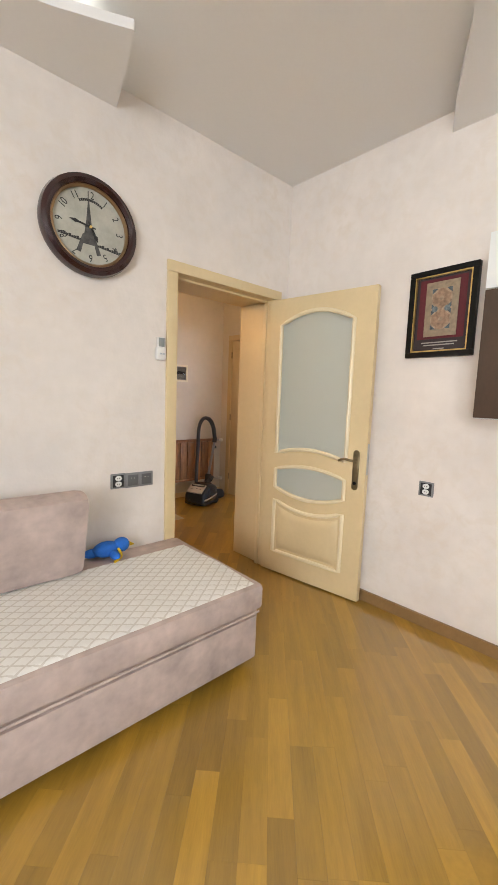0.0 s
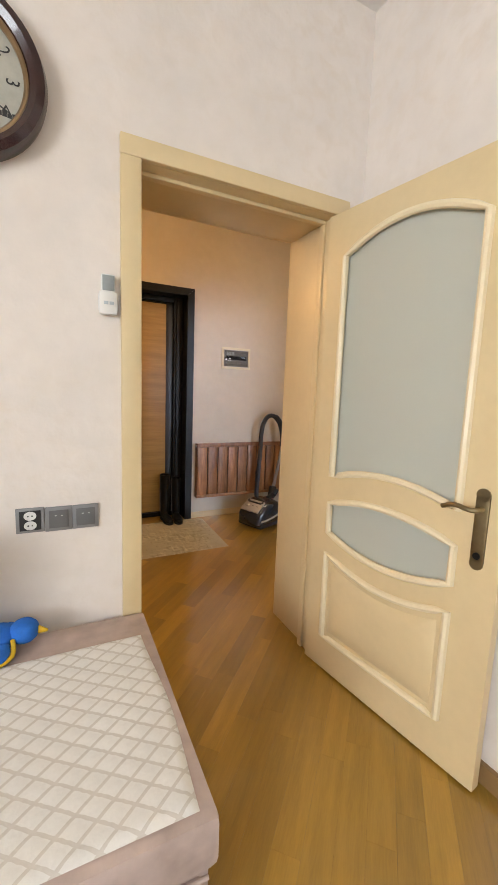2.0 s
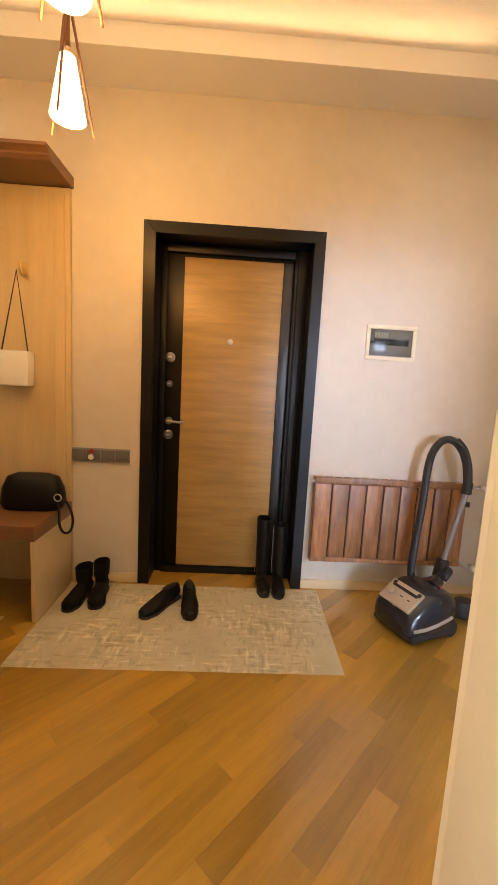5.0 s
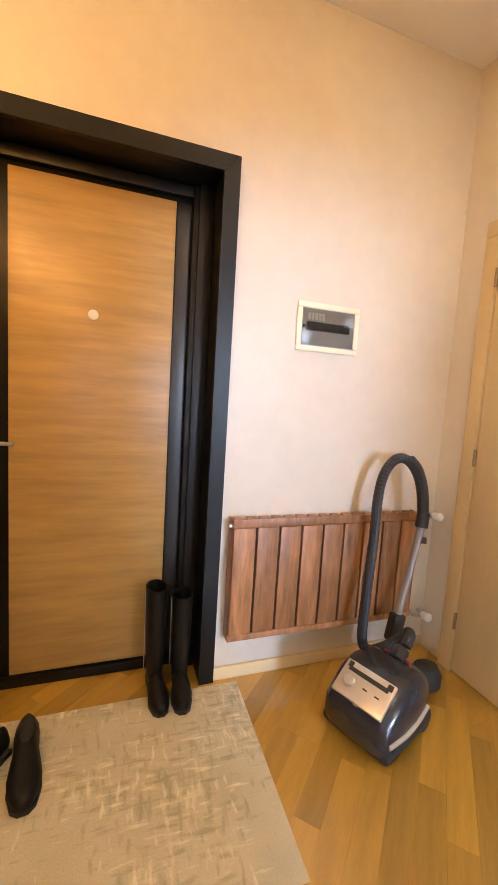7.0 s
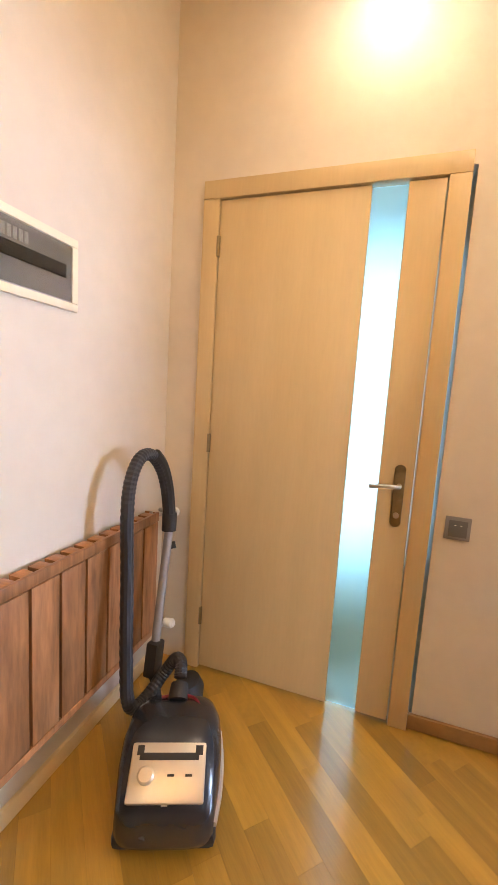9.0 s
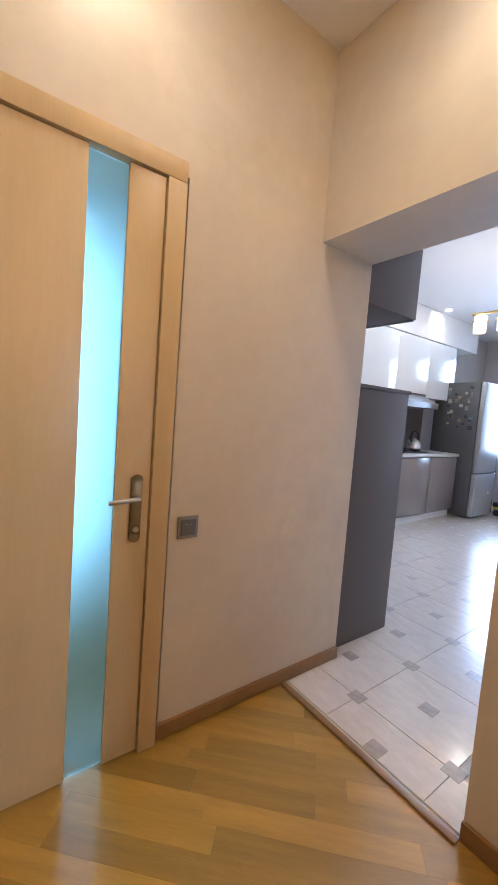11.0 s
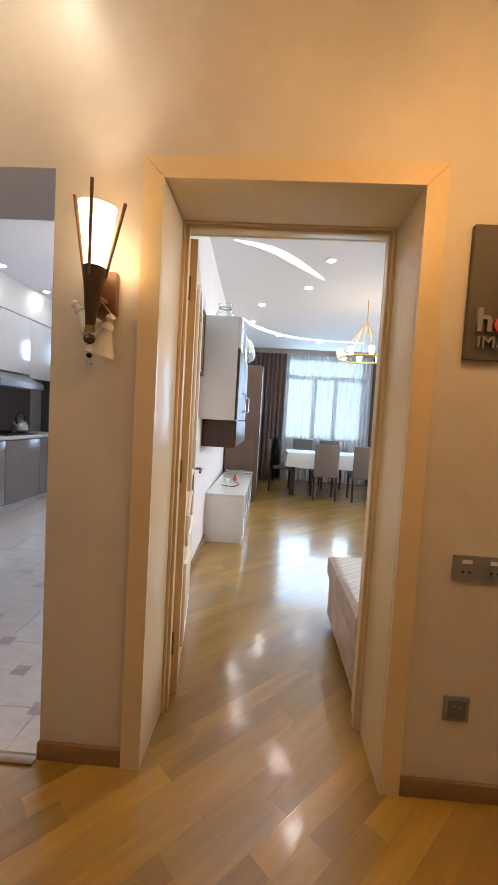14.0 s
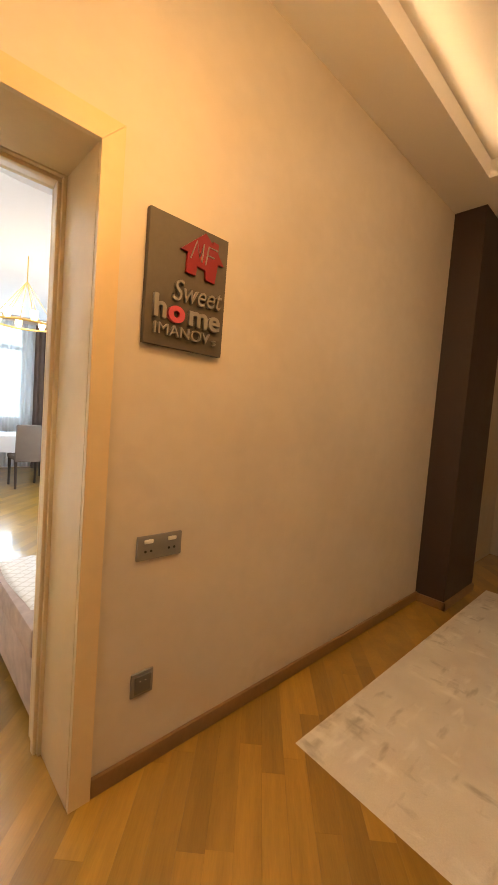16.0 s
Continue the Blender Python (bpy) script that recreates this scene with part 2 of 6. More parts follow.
def smooth_path(pts, steps=8):
    """Points on a soft curve through pts."""
    pts = [Vector(p) for p in pts]
    out = []
    for i in range(len(pts) - 1):
        p0, p1, p2, p3 = pts[max(0, i - 1)], pts[i], pts[i + 1], pts[min(len(pts) - 1, i + 2)]
        for k in range(steps):
            t = k / steps
            out.append(0.5 * (2 * p1 + (p2 - p0) * t + (2 * p0 - 5 * p1 + 4 * p2 - p3) * t * t + (3 * p1 - p0 - 3 * p2 + p3) * t ** 3))
    return out + [pts[-1]]


def add_prism(bm, poly, h0, h1, m=None):
    """A flat polygon (x, y) drawn out from height h0 to h1."""
    m = m or Matrix()
    a = [bm.verts.new(m @ Vector((x, y, h0))) for x, y in poly]
    b = [bm.verts.new(m @ Vector((x, y, h1))) for x, y in poly]
    bm.faces.new(a[::-1])
    bm.faces.new(b)
    for i in range(len(a)):
        j = (i + 1) % len(a)
        bm.faces.new((a[i], a[j], b[j], b[i]))


def add_loft(bm, rings):
    """Closed rings of equally many points, joined and capped."""
    rs = [[bm.verts.new(p) for p in ring] for ring in rings]
    n = len(rs[0])
    for a, b in zip(rs, rs[1:]):
        for k in range(n):
            bm.faces.new((a[k], a[(k + 1) % n], b[(k + 1) % n], b[k]))
    bm.faces.new(rs[0][::-1])
    bm.faces.new(rs[-1])


def finish(name, bm, mat, soft=None):
    bmesh.ops.recalc_face_normals(bm, faces=bm.faces)
    me = bpy.data.meshes.new(name)
    bm.to_mesh(me)
    bm.free()
    if mat:
        me.materials.append(mat)
    if soft is not None:
        me.shade_smooth()
        me.set_sharp_from_angle(angle=radians(soft))
    return new(name, me)


def thing(name, base, label, category, group=""):
    ob = new(name)
    ob.empty_display_size = 0.05
    ob.location = base
    return tagged(ob, label, category, group)


def part(name, bm, mat, parent, label="", soft=35):
    """Links a bmesh, built in world places, as one mesh under a thing or a part."""
    ob = finish(name, bm, mat, soft)
    ob.parent = parent
    if parent.type == "EMPTY":
        ob.matrix_parent_inverse = Matrix.Translation(-parent.location)
    return tagged(ob, label)


def solid(name, bm, mat, kind="structure", soft=35, label="", category=""):
    return tagged(finish(name, bm, mat, soft), label, category, kind=kind)


def quick(name, boxes, mat, bevel=0.0, **k):
    bm = bmesh.new()
    for lo, hi in boxes:
        add_box(bm, lo, hi, bevel)
    return solid(name, bm, mat, **k)


def bx(lo, hi, bevel=0.0, m=None):
    bm = bmesh.new()
    add_box(bm, lo, hi, bevel, m)
    return bm


def rod(a, b, r0, r1=None, seg=16):
    bm = bmesh.new()
    add_rod(bm, a, b, r0, r1, seg)
    return bm


def tube(pts, r, seg=10, closed=False):
    bm = bmesh.new()
    add_tube(bm, pts, r, seg, closed)
    return bm


def lathe(profile, m, seg=24, squash=(1, 1), caps=True):
    bm = bmesh.new()
    add_lathe(bm, profile, m, seg, squash, caps)
    return bm


def prism(poly, h0, h1, m=None):
    bm = bmesh.new()
    add_prism(bm, poly, h0, h1, m)
    return bm


def lettering(name, body, size, m, mat, parent, depth=0.003, shear=0.0, wide=1.0, bold=0.0):
    cu = bpy.data.curves.new(name, "FONT")
    cu.body, cu.size, cu.extrude, cu.shear, cu.offset = body, size, depth, shear, bold
    cu.align_x, cu.align_y, cu.space_character = "CENTER", "CENTER", 1.0
    cu.materials.append(mat)
    ob = new(name, cu)
    ob.parent = parent
    ob.matrix_parent_inverse = Matrix.Translation(-parent.location)
    ob.matrix_basis = m @ Matrix.Diagonal((wide, 1, 1, 1))
    return ob


# ---- structure ----
HC = 2.88
SLOPE = 0.033


def wall_x(y):
    """The living room's long wall leans outwards a little towards the window."""
    return 0.971 - SLOPE * y


quick("wall_door", [((-4.5, 0.18, 0), (-0.03, 0.36, HC)), ((0.85, 0.18, 0), (1.21, 0.36, HC)), ((-0.03, 0.18, 2.065), (0.85, 0.36, HC)),
                    ((1.21, 0.18, 2.08), (2.06, 0.36, HC)), ((1.21, 0.0, 2.08), (2.06, 0.18, HC))], HALL_PLASTER)
quick("wall_living_door", [((-4.5, 0.0, 0), (-0.03, 0.18, HC)), ((0.85, 0.0, 0), (1.205, 0.18, HC)), ((-0.03, 0.0, 2.065), (0.85, 0.18, HC))], PLASTER)
bm = bmesh.new()
add_prism(bm, [(0.971, 0), (1.205, 0), (1.44, -7.1), (wall_x(-7.1), -7.1)], 0, HC)
solid("wall_living_east", bm, PLASTER)
quick("wall_hall_east", [((2.059, 0.0, 0), (2.2, 1.03, HC)), ((2.059, 2.03, 0), (2.2, 2.183, HC)), ((2.059, 1.03, 2.09), (2.2, 2.03, HC))], HALL_PLASTER)
quick("wall_hall_end", [((-4.5, 2.183, 0), (-0.12, 2.5, 3.1)), ((0.86, 2.183, 0), (3.4, 2.5, 3.1)), ((-0.12, 2.183, 2.17), (0.86, 2.5, 3.1)), ((-0.12, 2.44, 0), (0.86, 2.5, 2.17))], HALL_PLASTER)
quick("wall_hall_west", [((-4.6, 0.36, 0), (-4.5, 2.5, 3.1))], HALL_PLASTER)
quick("wall_living_west", [((-4.2, -7.1, 0), (-4.1, -4.6, HC)), ((-4.2, -2.6, 0), (-4.1, 0, HC)), ((-4.2, -4.6, 0), (-4.1, -2.6, 0.95)), ((-4.2, -4.6, 2.62), (-4.1, -2.6, HC))], PLASTER)
quick("wall_living_window", [((-4.2, -7.3, 0), (-1.62, -7.0, HC)), ((0.1, -7.3, 0), (1.44, -7.0, HC)), ((-1.62, -7.3, 0), (0.1, -7.0, 0.9)), ((-1.62, -7.3, 2.73), (0.1, -7.0, HC))], PLASTER)
quick("wall_bathroom", [((3.35, 0.3, 0), (3.45, 2.3, HC)), ((2.2, 0.16, 0), (3.45, 0.3, HC))], HALL_PLASTER)
quick("wall_kitchen", [((4.1, -6.2, 0), (4.25, 0.16, HC)), ((2.2, 0.0, 0), (4.25, 0.16, HC)), ((1.4, -6.2, 0), (1.9, -6.05, HC)), ((3.66, -6.2, 0), (4.25, -6.05, HC)),
                       ((1.9, -6.2, 0), (3.66, -6.05, 0.75)), ((1.9, -6.2, 2.76), (3.66, -6.05, HC))], material("kitchen_paint", (0.55, 0.5, 0.48), 0.7, vary=0.04))
quick("subfloor", [((-4.6, -7.3, -0.12), (4.3, 2.6, -0.004))], JOINT)

# ceilings
TRAY = (-2.28, 1.65, 0.66, 1.91)
quick("ceiling_hall", [((-4.6, 0.36, HC), (4.3, TRAY[2], 2.99)), ((-4.6, TRAY[3], HC), (4.3, 2.6, 2.99)), ((-4.6, TRAY[2], HC), (TRAY[0], TRAY[3], 2.99)),
                       ((TRAY[1], TRAY[2], HC), (4.3, TRAY[3], 2.99)), ((-4.6, 0.36, 2.99), (4.3, 2.6, 3.1))], WHITE)
quick("ceiling_living", [((-4.3, -7.3, HC), (1.5, 0.36, 3.1))], WHITE)
quick("ceiling_kitchen", [((1.21, -6.2, HC + 0.002), (4.3, 0.36, 3.05)), ((3.745, -4.9, 2.476), (4.1, 0.0, HC)), ((2.2, -0.5, 2.42), (3.745, 0.0, HC))], WHITE)
bm = bmesh.new()
edge = smooth_path([(wall_x(-1.12), -1.12, 0), (0.75, -1.24, 0), (0.31, -1.46, 0), (-0.3, -1.62, 0), (-0.9, -1.55, 0), (-1.5, -1.3, 0), (-2.3, -1.25, 0), (-4.1, -1.6, 0)], 5)
rim = [(p.x, p.y) for p in edge] + [(-4.1, -6.4), (wall_x(-6.4), -6.4)]
add_prism(bm, rim, 2.775, 2.825)
solid("ceiling_drop_ring", bm, WHITE, soft=20)
bm = bmesh.new()
crescent = smooth_path([(-0.37, 0, 0), (-0.42, -0.2, 0), (-0.49, -0.46, 0)], 5) + smooth_path([(-0.5, -0.47, 0), (-0.67, -0.39, 0), (-0.88, -0.31, 0), (-1.4, -0.22, 0), (-2.2, -0.2, 0), (-4.1, -0.3, 0)], 5)
add_prism(bm, [(p.x, p.y) for p in crescent] + [(-4.1, 0)], 2.775, 2.815)
solid("ceiling_drop_leaf", bm, WHITE, soft=20)
cove = area_lamp("cove_strip", (-1.6, -0.3, 2.83), (-1.6, -1.0, 2.88), 2.0, 0.03, 2.5, (0.85, 0.93, 1.0))
area_lamp("cove_strip", (0.1, -1.45, 2.83), (0.3, -0.7, 2.87), 1.6, 0.03, 0.8, (0.85, 0.93, 1.0))
COVE = glow("cove_diffuser", (0.72, 0.88, 1.0), 3.0)
for name, line, w in (("cove_light", [(0.82, -1.66, 0), (0.51, -1.81, 0), (0.25, -2.1, 0), (-0.04, -2.48, 0)], 0.05), ("cove_light", [(0.92, -4.15, 0), (0.7, -4.7, 0), (0.25, -5.2, 0), (-0.35, -5.45, 0), (-1.2, -5.5, 0)], 0.06)):
    pts = smooth_path(line, 6)
    k = len(pts) - 1
    side = [Vector((-(pts[min(i + 1, k)] - pts[max(i - 1, 0)]).y, (pts[min(i + 1, k)] - pts[max(i - 1, 0)]).x, 0)).normalized() * w * math.sin(math.pi * (i + 0.3) / (k + 0.6)) for i in range(k + 1)]
    bm = bmesh.new()
    add_prism(bm, [(p.x + d.x, p.y + d.y) for p, d in zip(pts, side)] + [(p.x - d.x, p.y - d.y) for p, d in reversed(list(zip(pts, side)))], 2.769, 2.7755)
    solid(name, bm, COVE)

# The third spot is an unseen fill lamp added for the hall's west end.
HALL_SPOTS = [(1.3, 0.66, HC, 12), (1.8, 1.35, HC, 11.5), (-1.5, 1.5, 2.99, 26)]
for px, py, pz, watts in HALL_SPOTS:
    spot("hall_spot_bulb", (px, py, pz - 0.02), watts, (1.0, 0.75, 0.48), 125)
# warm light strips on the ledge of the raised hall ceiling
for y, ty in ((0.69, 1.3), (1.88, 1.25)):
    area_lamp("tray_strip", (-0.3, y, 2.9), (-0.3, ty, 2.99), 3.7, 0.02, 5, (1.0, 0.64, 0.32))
# skirtings
quick("baseboard", [((-4.1, -0.018, 0), (-0.07, -0.001, 0.07)), ((0.905, 0.361, 0), (1.212, 0.377, 0.065)), ((-2.6, 0.361, 0), (-0.085, 0.377, 0.065)), ((2.042, 0.0, 0.004), (2.058, 1.045, 0.065)),
                    ((1.2, 0.2, 0), (1.212, 0.36, 0.065))], SKIRT, 0.004)
quick("baseboard_end", [((0.895, 2.168, 0), (2.058, 2.182, 0.06)), ((-0.57, 2.168, 0), (-0.16, 2.182, 0.06))], CREAM, 0.004)
bm = bmesh.new()
add_prism(bm, [(0.97, -0.02), (0.952, -0.02), (wall_x(-7) - 0.018, -7), (wall_x(-7), -7)], 0, 0.07)
solid("baseboard_living", bm, SKIRT)
quick("threshold", [((1.21, 0.375, 0), (2.045, 0.405, 0.009))], SKIRT, 0.003)
quick("column", [((-3.2, 0.36, 0.0), (-2.58, 0.57, HC))], material("dark_brown_paint", (0.05, 0.03, 0.022), 0.5, vary=0.1))
quick("column_skirting", [((-3.2, 0.57, 0), (-2.565, 0.585, 0.06)), ((-2.58, 0.36, 0), (-2.565, 0.585, 0.06))], SKIRT)

# doorway lining and casings
def boards(name, label, at, pieces, mat, bevel):
    """A lining or casing of separate boards."""
    o = thing(name, at, label, "door casing")
    o["kind"] = "structure"
    for lo, hi in pieces:
        part("board", bx(lo, hi, bevel), mat, o)


boards("door_lining", "cream painted lining of the deep doorway", (0.41, 0.18, 0),
       [((-0.03, 0.0, 0), (0.0, 0.1, 2.045)), ((0.82, 0.0, 0), (0.85, 0.1, 2.045)), ((-0.03, 0.0, 2.045), (0.85, 0.1, 2.065)),
        ((-0.03, 0.1, 0), (-0.012, 0.36, 2.05)), ((0.832, 0.1, 0), (0.85, 0.36, 2.05)), ((-0.03, 0.1, 2.05), (0.85, 0.36, 2.065)),
        ((0.0, 0.055, 0), (0.013, 0.085, 2.03)), ((0.807, 0.055, 0), (0.82, 0.085, 2.03)), ((0.0, 0.055, 2.03), (0.82, 0.085, 2.045))], CREAM, 0.003)
boards("door_casing_living", "cream painted casing on the living room side", (0.41, -0.01, 0),
       [((-0.07, -0.022, 0), (0.0, 0.0, 2.045)), ((0.82, -0.016, 0), (0.885, 0.0, 2.045)), ((-0.07, -0.022, 2.045), (0.885, 0.0, 2.11))], CREAM, 0.006)
bm = bmesh.new()
CASE = pose(0, 0.378, 0, 90, 0, 0)
for board in ([(-0.083, 0), (-0.014, 0), (-0.014, 2.0493), (-0.083, 2.1193)], [(0.833, 0), (0.903, 0), (0.903, 2.1193), (0.833, 2.0493)],
              [(-0.0132, 2.05), (0.8322, 2.05), (0.9022, 2.12), (-0.0822, 2.12)]):
    add_prism(bm, board, 0.0, 0.018, CASE)
solid("door_casing_hall", bm, CREAM)

# ---- doors ----
def add_columns(bm, xs, spans, y0, y1, m):
    """Solid columns between neighbouring xs; spans(x, side) gives the (low, high) pieces there."""
    for a, b in zip(xs, xs[1:]):
        for (l0, h0), (l1, h1) in zip(spans(a, 1, b), spans(b, -1, a)):
            if h0 - l0 < 1e-4 and h1 - l1 < 1e-4:
                continue
            v = [bm.verts.new(m @ Vector(p)) for p in ((a, y0, l0), (b, y0, l1), (b, y0, h1), (a, y0, h0), (a, y1, l0), (b, y1, l1), (b, y1, h1), (a, y1, h0))]
            for q in ((0, 1, 2, 3), (7, 6, 5, 4), (0, 4, 5, 1), (3, 2, 6, 7), (0, 3, 7, 4), (1, 5, 6, 2)):
                bm.faces.new([v[i] for i in q])


def arc(x, xa, xb, end, mid):
    u = (2 * x - xa - xb) / (xb - xa)
    return mid + (end - mid) * u * u


GX0, GX1 = 0.105, 0.66
holes = [(lambda x: arc(x, GX0, GX1, 0.54, 0.475), lambda x: arc(x, GX0, GX1, 0.54, 0.475)),
         (lambda x: arc(x, GX0, GX1, 0.672, 0.615), lambda x: arc(x, GX0, GX1, 0.805, 0.85)),
         (lambda x: arc(x, GX0, GX1, 0.925, 0.975), lambda x: arc(x, GX0, GX1, 1.845, 1.925))]
hinge = Vector((0.79, -0.012, 0))
way = Vector((0.149, -0.989, 0)).normalized()
LEAF = Matrix(((way.x, -way.y, 0, hinge.x), (way.y, way.x, 0, hinge.y), (0, 0, 1, 0), (0, 0, 0, 1)))
leaf = thing("door_1", hinge, "open cream panelled door with two frosted panes and a brass handle", "door")
leaf["kind"] = "structure"


def leaf_spans(x, side, other):
    if (x + other) / 2 < GX0 or (x + other) / 2 > GX1:
        return [(0.012, 2.03), (2.03, 2.03), (2.03, 2.03)]
    return [(0.012, holes[1][0](x)), (holes[1][1](x), holes[2][0](x)), (holes[2][1](x), 2.03)]


xs = [0.0] + [GX0 + (GX1 - GX0) * k / 16 for k in range(17)] + [0.8]
bm = bmesh.new()
add_columns(bm, xs, leaf_spans, 0.0, 0.04, LEAF)
part("leaf", bm, CREAM, leaf, soft=20)
def outline(lo, hi, grow=0.0):
    xx = [GX0 + (GX1 - GX0) * k / 14 for k in range(15)]
    p = [(x, lo(x)) for x in xx] + [(x, hi(x)) for x in reversed(xx)]
    return p


for lo, hi in holes[1:]:
    part("pane", prism(outline(lo, hi), -0.024, -0.018, LEAF @ pose(0, 0, 0, 90, 0, 0)), FROST, leaf, "frosted glass pane")


def add_moulding(bm, loop, w, y, m):
    """A half-round strip round a closed outline."""
    n = len(loop)
    cx, cz = sum(p[0] for p in loop) / n, sum(p[1] for p in loop) / n
    add_tube(bm, [m @ Vector((x, y, z)) for x, z in loop], w, 8, closed=True)


for lo, hi in ((holes[1][0], holes[1][1]), (holes[2][0], holes[2][1]), (lambda x: 0.175, lambda x: arc(x, GX0, GX1, 0.575, 0.515))):
    bm = bmesh.new()
    add_moulding(bm, outline(lo, hi), 0.014, -0.002, LEAF)
    part("moulding", bm, CREAM_LIGHT, leaf, "pale cream moulding")
    bm = bmesh.new()
    add_moulding(bm, outline(lo, hi), 0.012, 0.042, LEAF)
    part("moulding", bm, CREAM_LIGHT, leaf)
bm = bmesh.new()
field = [[(x, y, z) for x, z in [(x, 0.205 + g) for x in xx] + [(x, arc(x, GX0, GX1, 0.54, 0.48) - g) for x in reversed(xx)]]
         for y, g, xx in ((0.0, 0.0, [GX0 + 0.03 + (GX1 - GX0 - 0.06) * k / 12 for k in range(13)]), (-0.004, 0.004, [GX0 + 0.034 + (GX1 - GX0 - 0.068) * k / 12 for k in range(13)]),
                          (-0.016, 0.05, [GX0 + 0.08 + (GX1 - GX0 - 0.16) * k / 12 for k in range(13)]))]
add_loft(bm, [[LEAF @ Vector(p) for p in ring] for ring in field])
part("raised_panel", bm, CREAM, leaf)
bm = bmesh.new()
add_box(bm, (0.714, -0.009, 0.775), (0.756, 0.0, 0.995), 0.006, LEAF)
add_rod(bm, LEAF @ Vector((0.735, -0.004, 0.995)), LEAF @ Vector((0.735, -0.009, 0.995)), 0.021)
add_rod(bm, LEAF @ Vector((0.735, -0.004, 0.775)), LEAF @ Vector((0.735, -0.009, 0.775)), 0.021)
plate = part("handle_plate", bm, BRASS, leaf, "antique brass handle plate")
bm = tube([LEAF @ Vector(p) for p in smooth_path([(0.735, 0, 0.95), (0.735, -0.035, 0.95), (0.715, -0.05, 0.95), (0.67, -0.05, 0.955), (0.63, -0.045, 0.94)], 5)], 0.008)
part("lever", bm, BRASS, plate)
bm = rod(LEAF @ Vector((0.735, 0, 0.8)), LEAF @ Vector((0.735, -0.013, 0.8)), 0.011)
part("keyhole", bm, BLACK, plate)
bm = bx((0.8, 0.008, 0.86), (0.803, 0.032, 1.06), 0, LEAF)
part("latch", bm, STEEL, leaf)
for z in (0.25, 1.03, 1.82):
    bm = bx((-0.014, 0.022, z - 0.05), (-0.001, 0.044, z + 0.05), 0.003, LEAF)
    part("hinge", bm, BRASS, leaf, "dark brass hinge")

# bathroom door
bath = thing("door_2", (2.045, 1.53, 0), "closed beige veneer door with a frosted glass strip", "door")
bath["kind"] = "structure"
part("leaf", bx((2.042, 1.367, 0.012), (2.08, 1.953, 2.05), 0.003), BEIGE_DOOR, bath)
part("leaf", bx((2.042, 1.121, 0.012), (2.08, 1.243, 2.05), 0.003), BEIGE_DOOR, bath)
part("glass_strip", bx((2.054, 1.2435, 0.012), (2.064, 1.3665, 2.045)), FROST_BLUE, bath, "frosted glass strip")
bm = bmesh.new()
add_box(bm, (2.033, 1.15, 0.834), (2.042, 1.19, 1.034), 0.006)
add_rod(bm, (2.037, 1.17, 1.034), (2.033, 1.17, 1.034), 0.02)
add_rod(bm, (2.037, 1.17, 0.834), (2.033, 1.17, 0.834), 0.02)
plate = part("handle_plate", bm, BRASS, bath, "antique brass handle plate")
part("lever", tube(smooth_path([(2.04, 1.17, 0.975), (2.005, 1.17, 0.975), (1.993, 1.19, 0.975), (1.993, 1.23, 0.972), (1.998, 1.275, 0.967)], 5), 0.008), STEEL, plate, "polished lever")
part("keyhole", rod((2.04, 1.17, 0.86), (2.026, 1.17, 0.86), 0.011), STEEL, plate)
for z in (0.26, 1.06, 1.87):
    part("hinge", rod((2.036, 1.955, z - 0.04), (2.036, 1.955, z + 0.04), 0.008), BRASS, bath, "brass hinge")
quick("door_casing_bathroom", [((2.032, 1.047, 0), (2.2, 1.117, 2.055)), ((2.032, 1.957, 0), (2.2, 2.027, 2.055)), ((2.032, 1.047, 2.055), (2.2, 2.027, 2.125))], BEIGE_DOOR, 0.004)

# entrance door
entry = thing("door_3", (0.37, 2.25, 0), "closed black entrance door with an oak-veneer centre panel", "door")
entry["kind"] = "structure"
case = thing("door_casing_entrance", (0.37, 2.17, 0), "black laminate casing round the deep entrance reveal", "door casing")
case["kind"] = "structure"
FRONT = pose(0, 2.183, 0, 90, 0, 0)
for board in ([(-0.158, 0), (-0.09, 0), (-0.09, 2.1348), (-0.158, 2.1998)], [(0.83, 0), (0.895, 0), (0.895, 2.1998), (0.83, 2.1348)], [(-0.0895, 2.1353), (0.8295, 2.1353), (0.8945, 2.2003), (-0.1575, 2.2003)]):
    part("casing_board", prism(board, 0.0, 0.025, FRONT), BLACK, case)
for lo, hi in (((-0.12, 2.184, 0), (-0.09, 2.44, 2.14)), ((0.83, 2.184, 0), (0.86, 2.44, 2.14)), ((-0.12, 2.184, 2.14), (0.86, 2.44, 2.17))):
    part("lining_board", bx(lo, hi, 0.002), BLACK, case)
part("leaf", bx((-0.086, 2.356, 0.012), (0.826, 2.42, 2.135), 0.004), BLACK, entry)
part("jamb", bx((-0.089, 2.345, 0.0), (-0.05, 2.354, 2.138), 0.004), BLACK, entry)
part("jamb", bx((0.745, 2.315, 0.0), (0.829, 2.354, 2.138), 0.004), BLACK, entry)
part("jamb", bx((0.765, 2.295, 0.0), (0.829, 2.314, 2.138), 0.004), BLACK, entry)
part("head", bx((-0.049, 2.325, 2.092), (0.744, 2.354, 2.138), 0.004), BLACK, entry)
part("veneer_panel", bx((0.056, 2.348, 0.048), (0.677, 2.3555, 2.072), 0.003), DOOR_WOOD, entry, "oak veneer centre panel")
part("stile_strip", bx((0.682, 2.35, 0.048), (0.74, 2.3555, 2.072), 0.003), material("dark_satin_strip", (0.016, 0.015, 0.015), 0.33, vary=0.02, scale=0.5), entry, "satin black edge strip")
part("threshold_bar", bx((-0.049, 2.33, 0.0), (0.744, 2.3545, 0.042), 0.003), BLACK, entry)
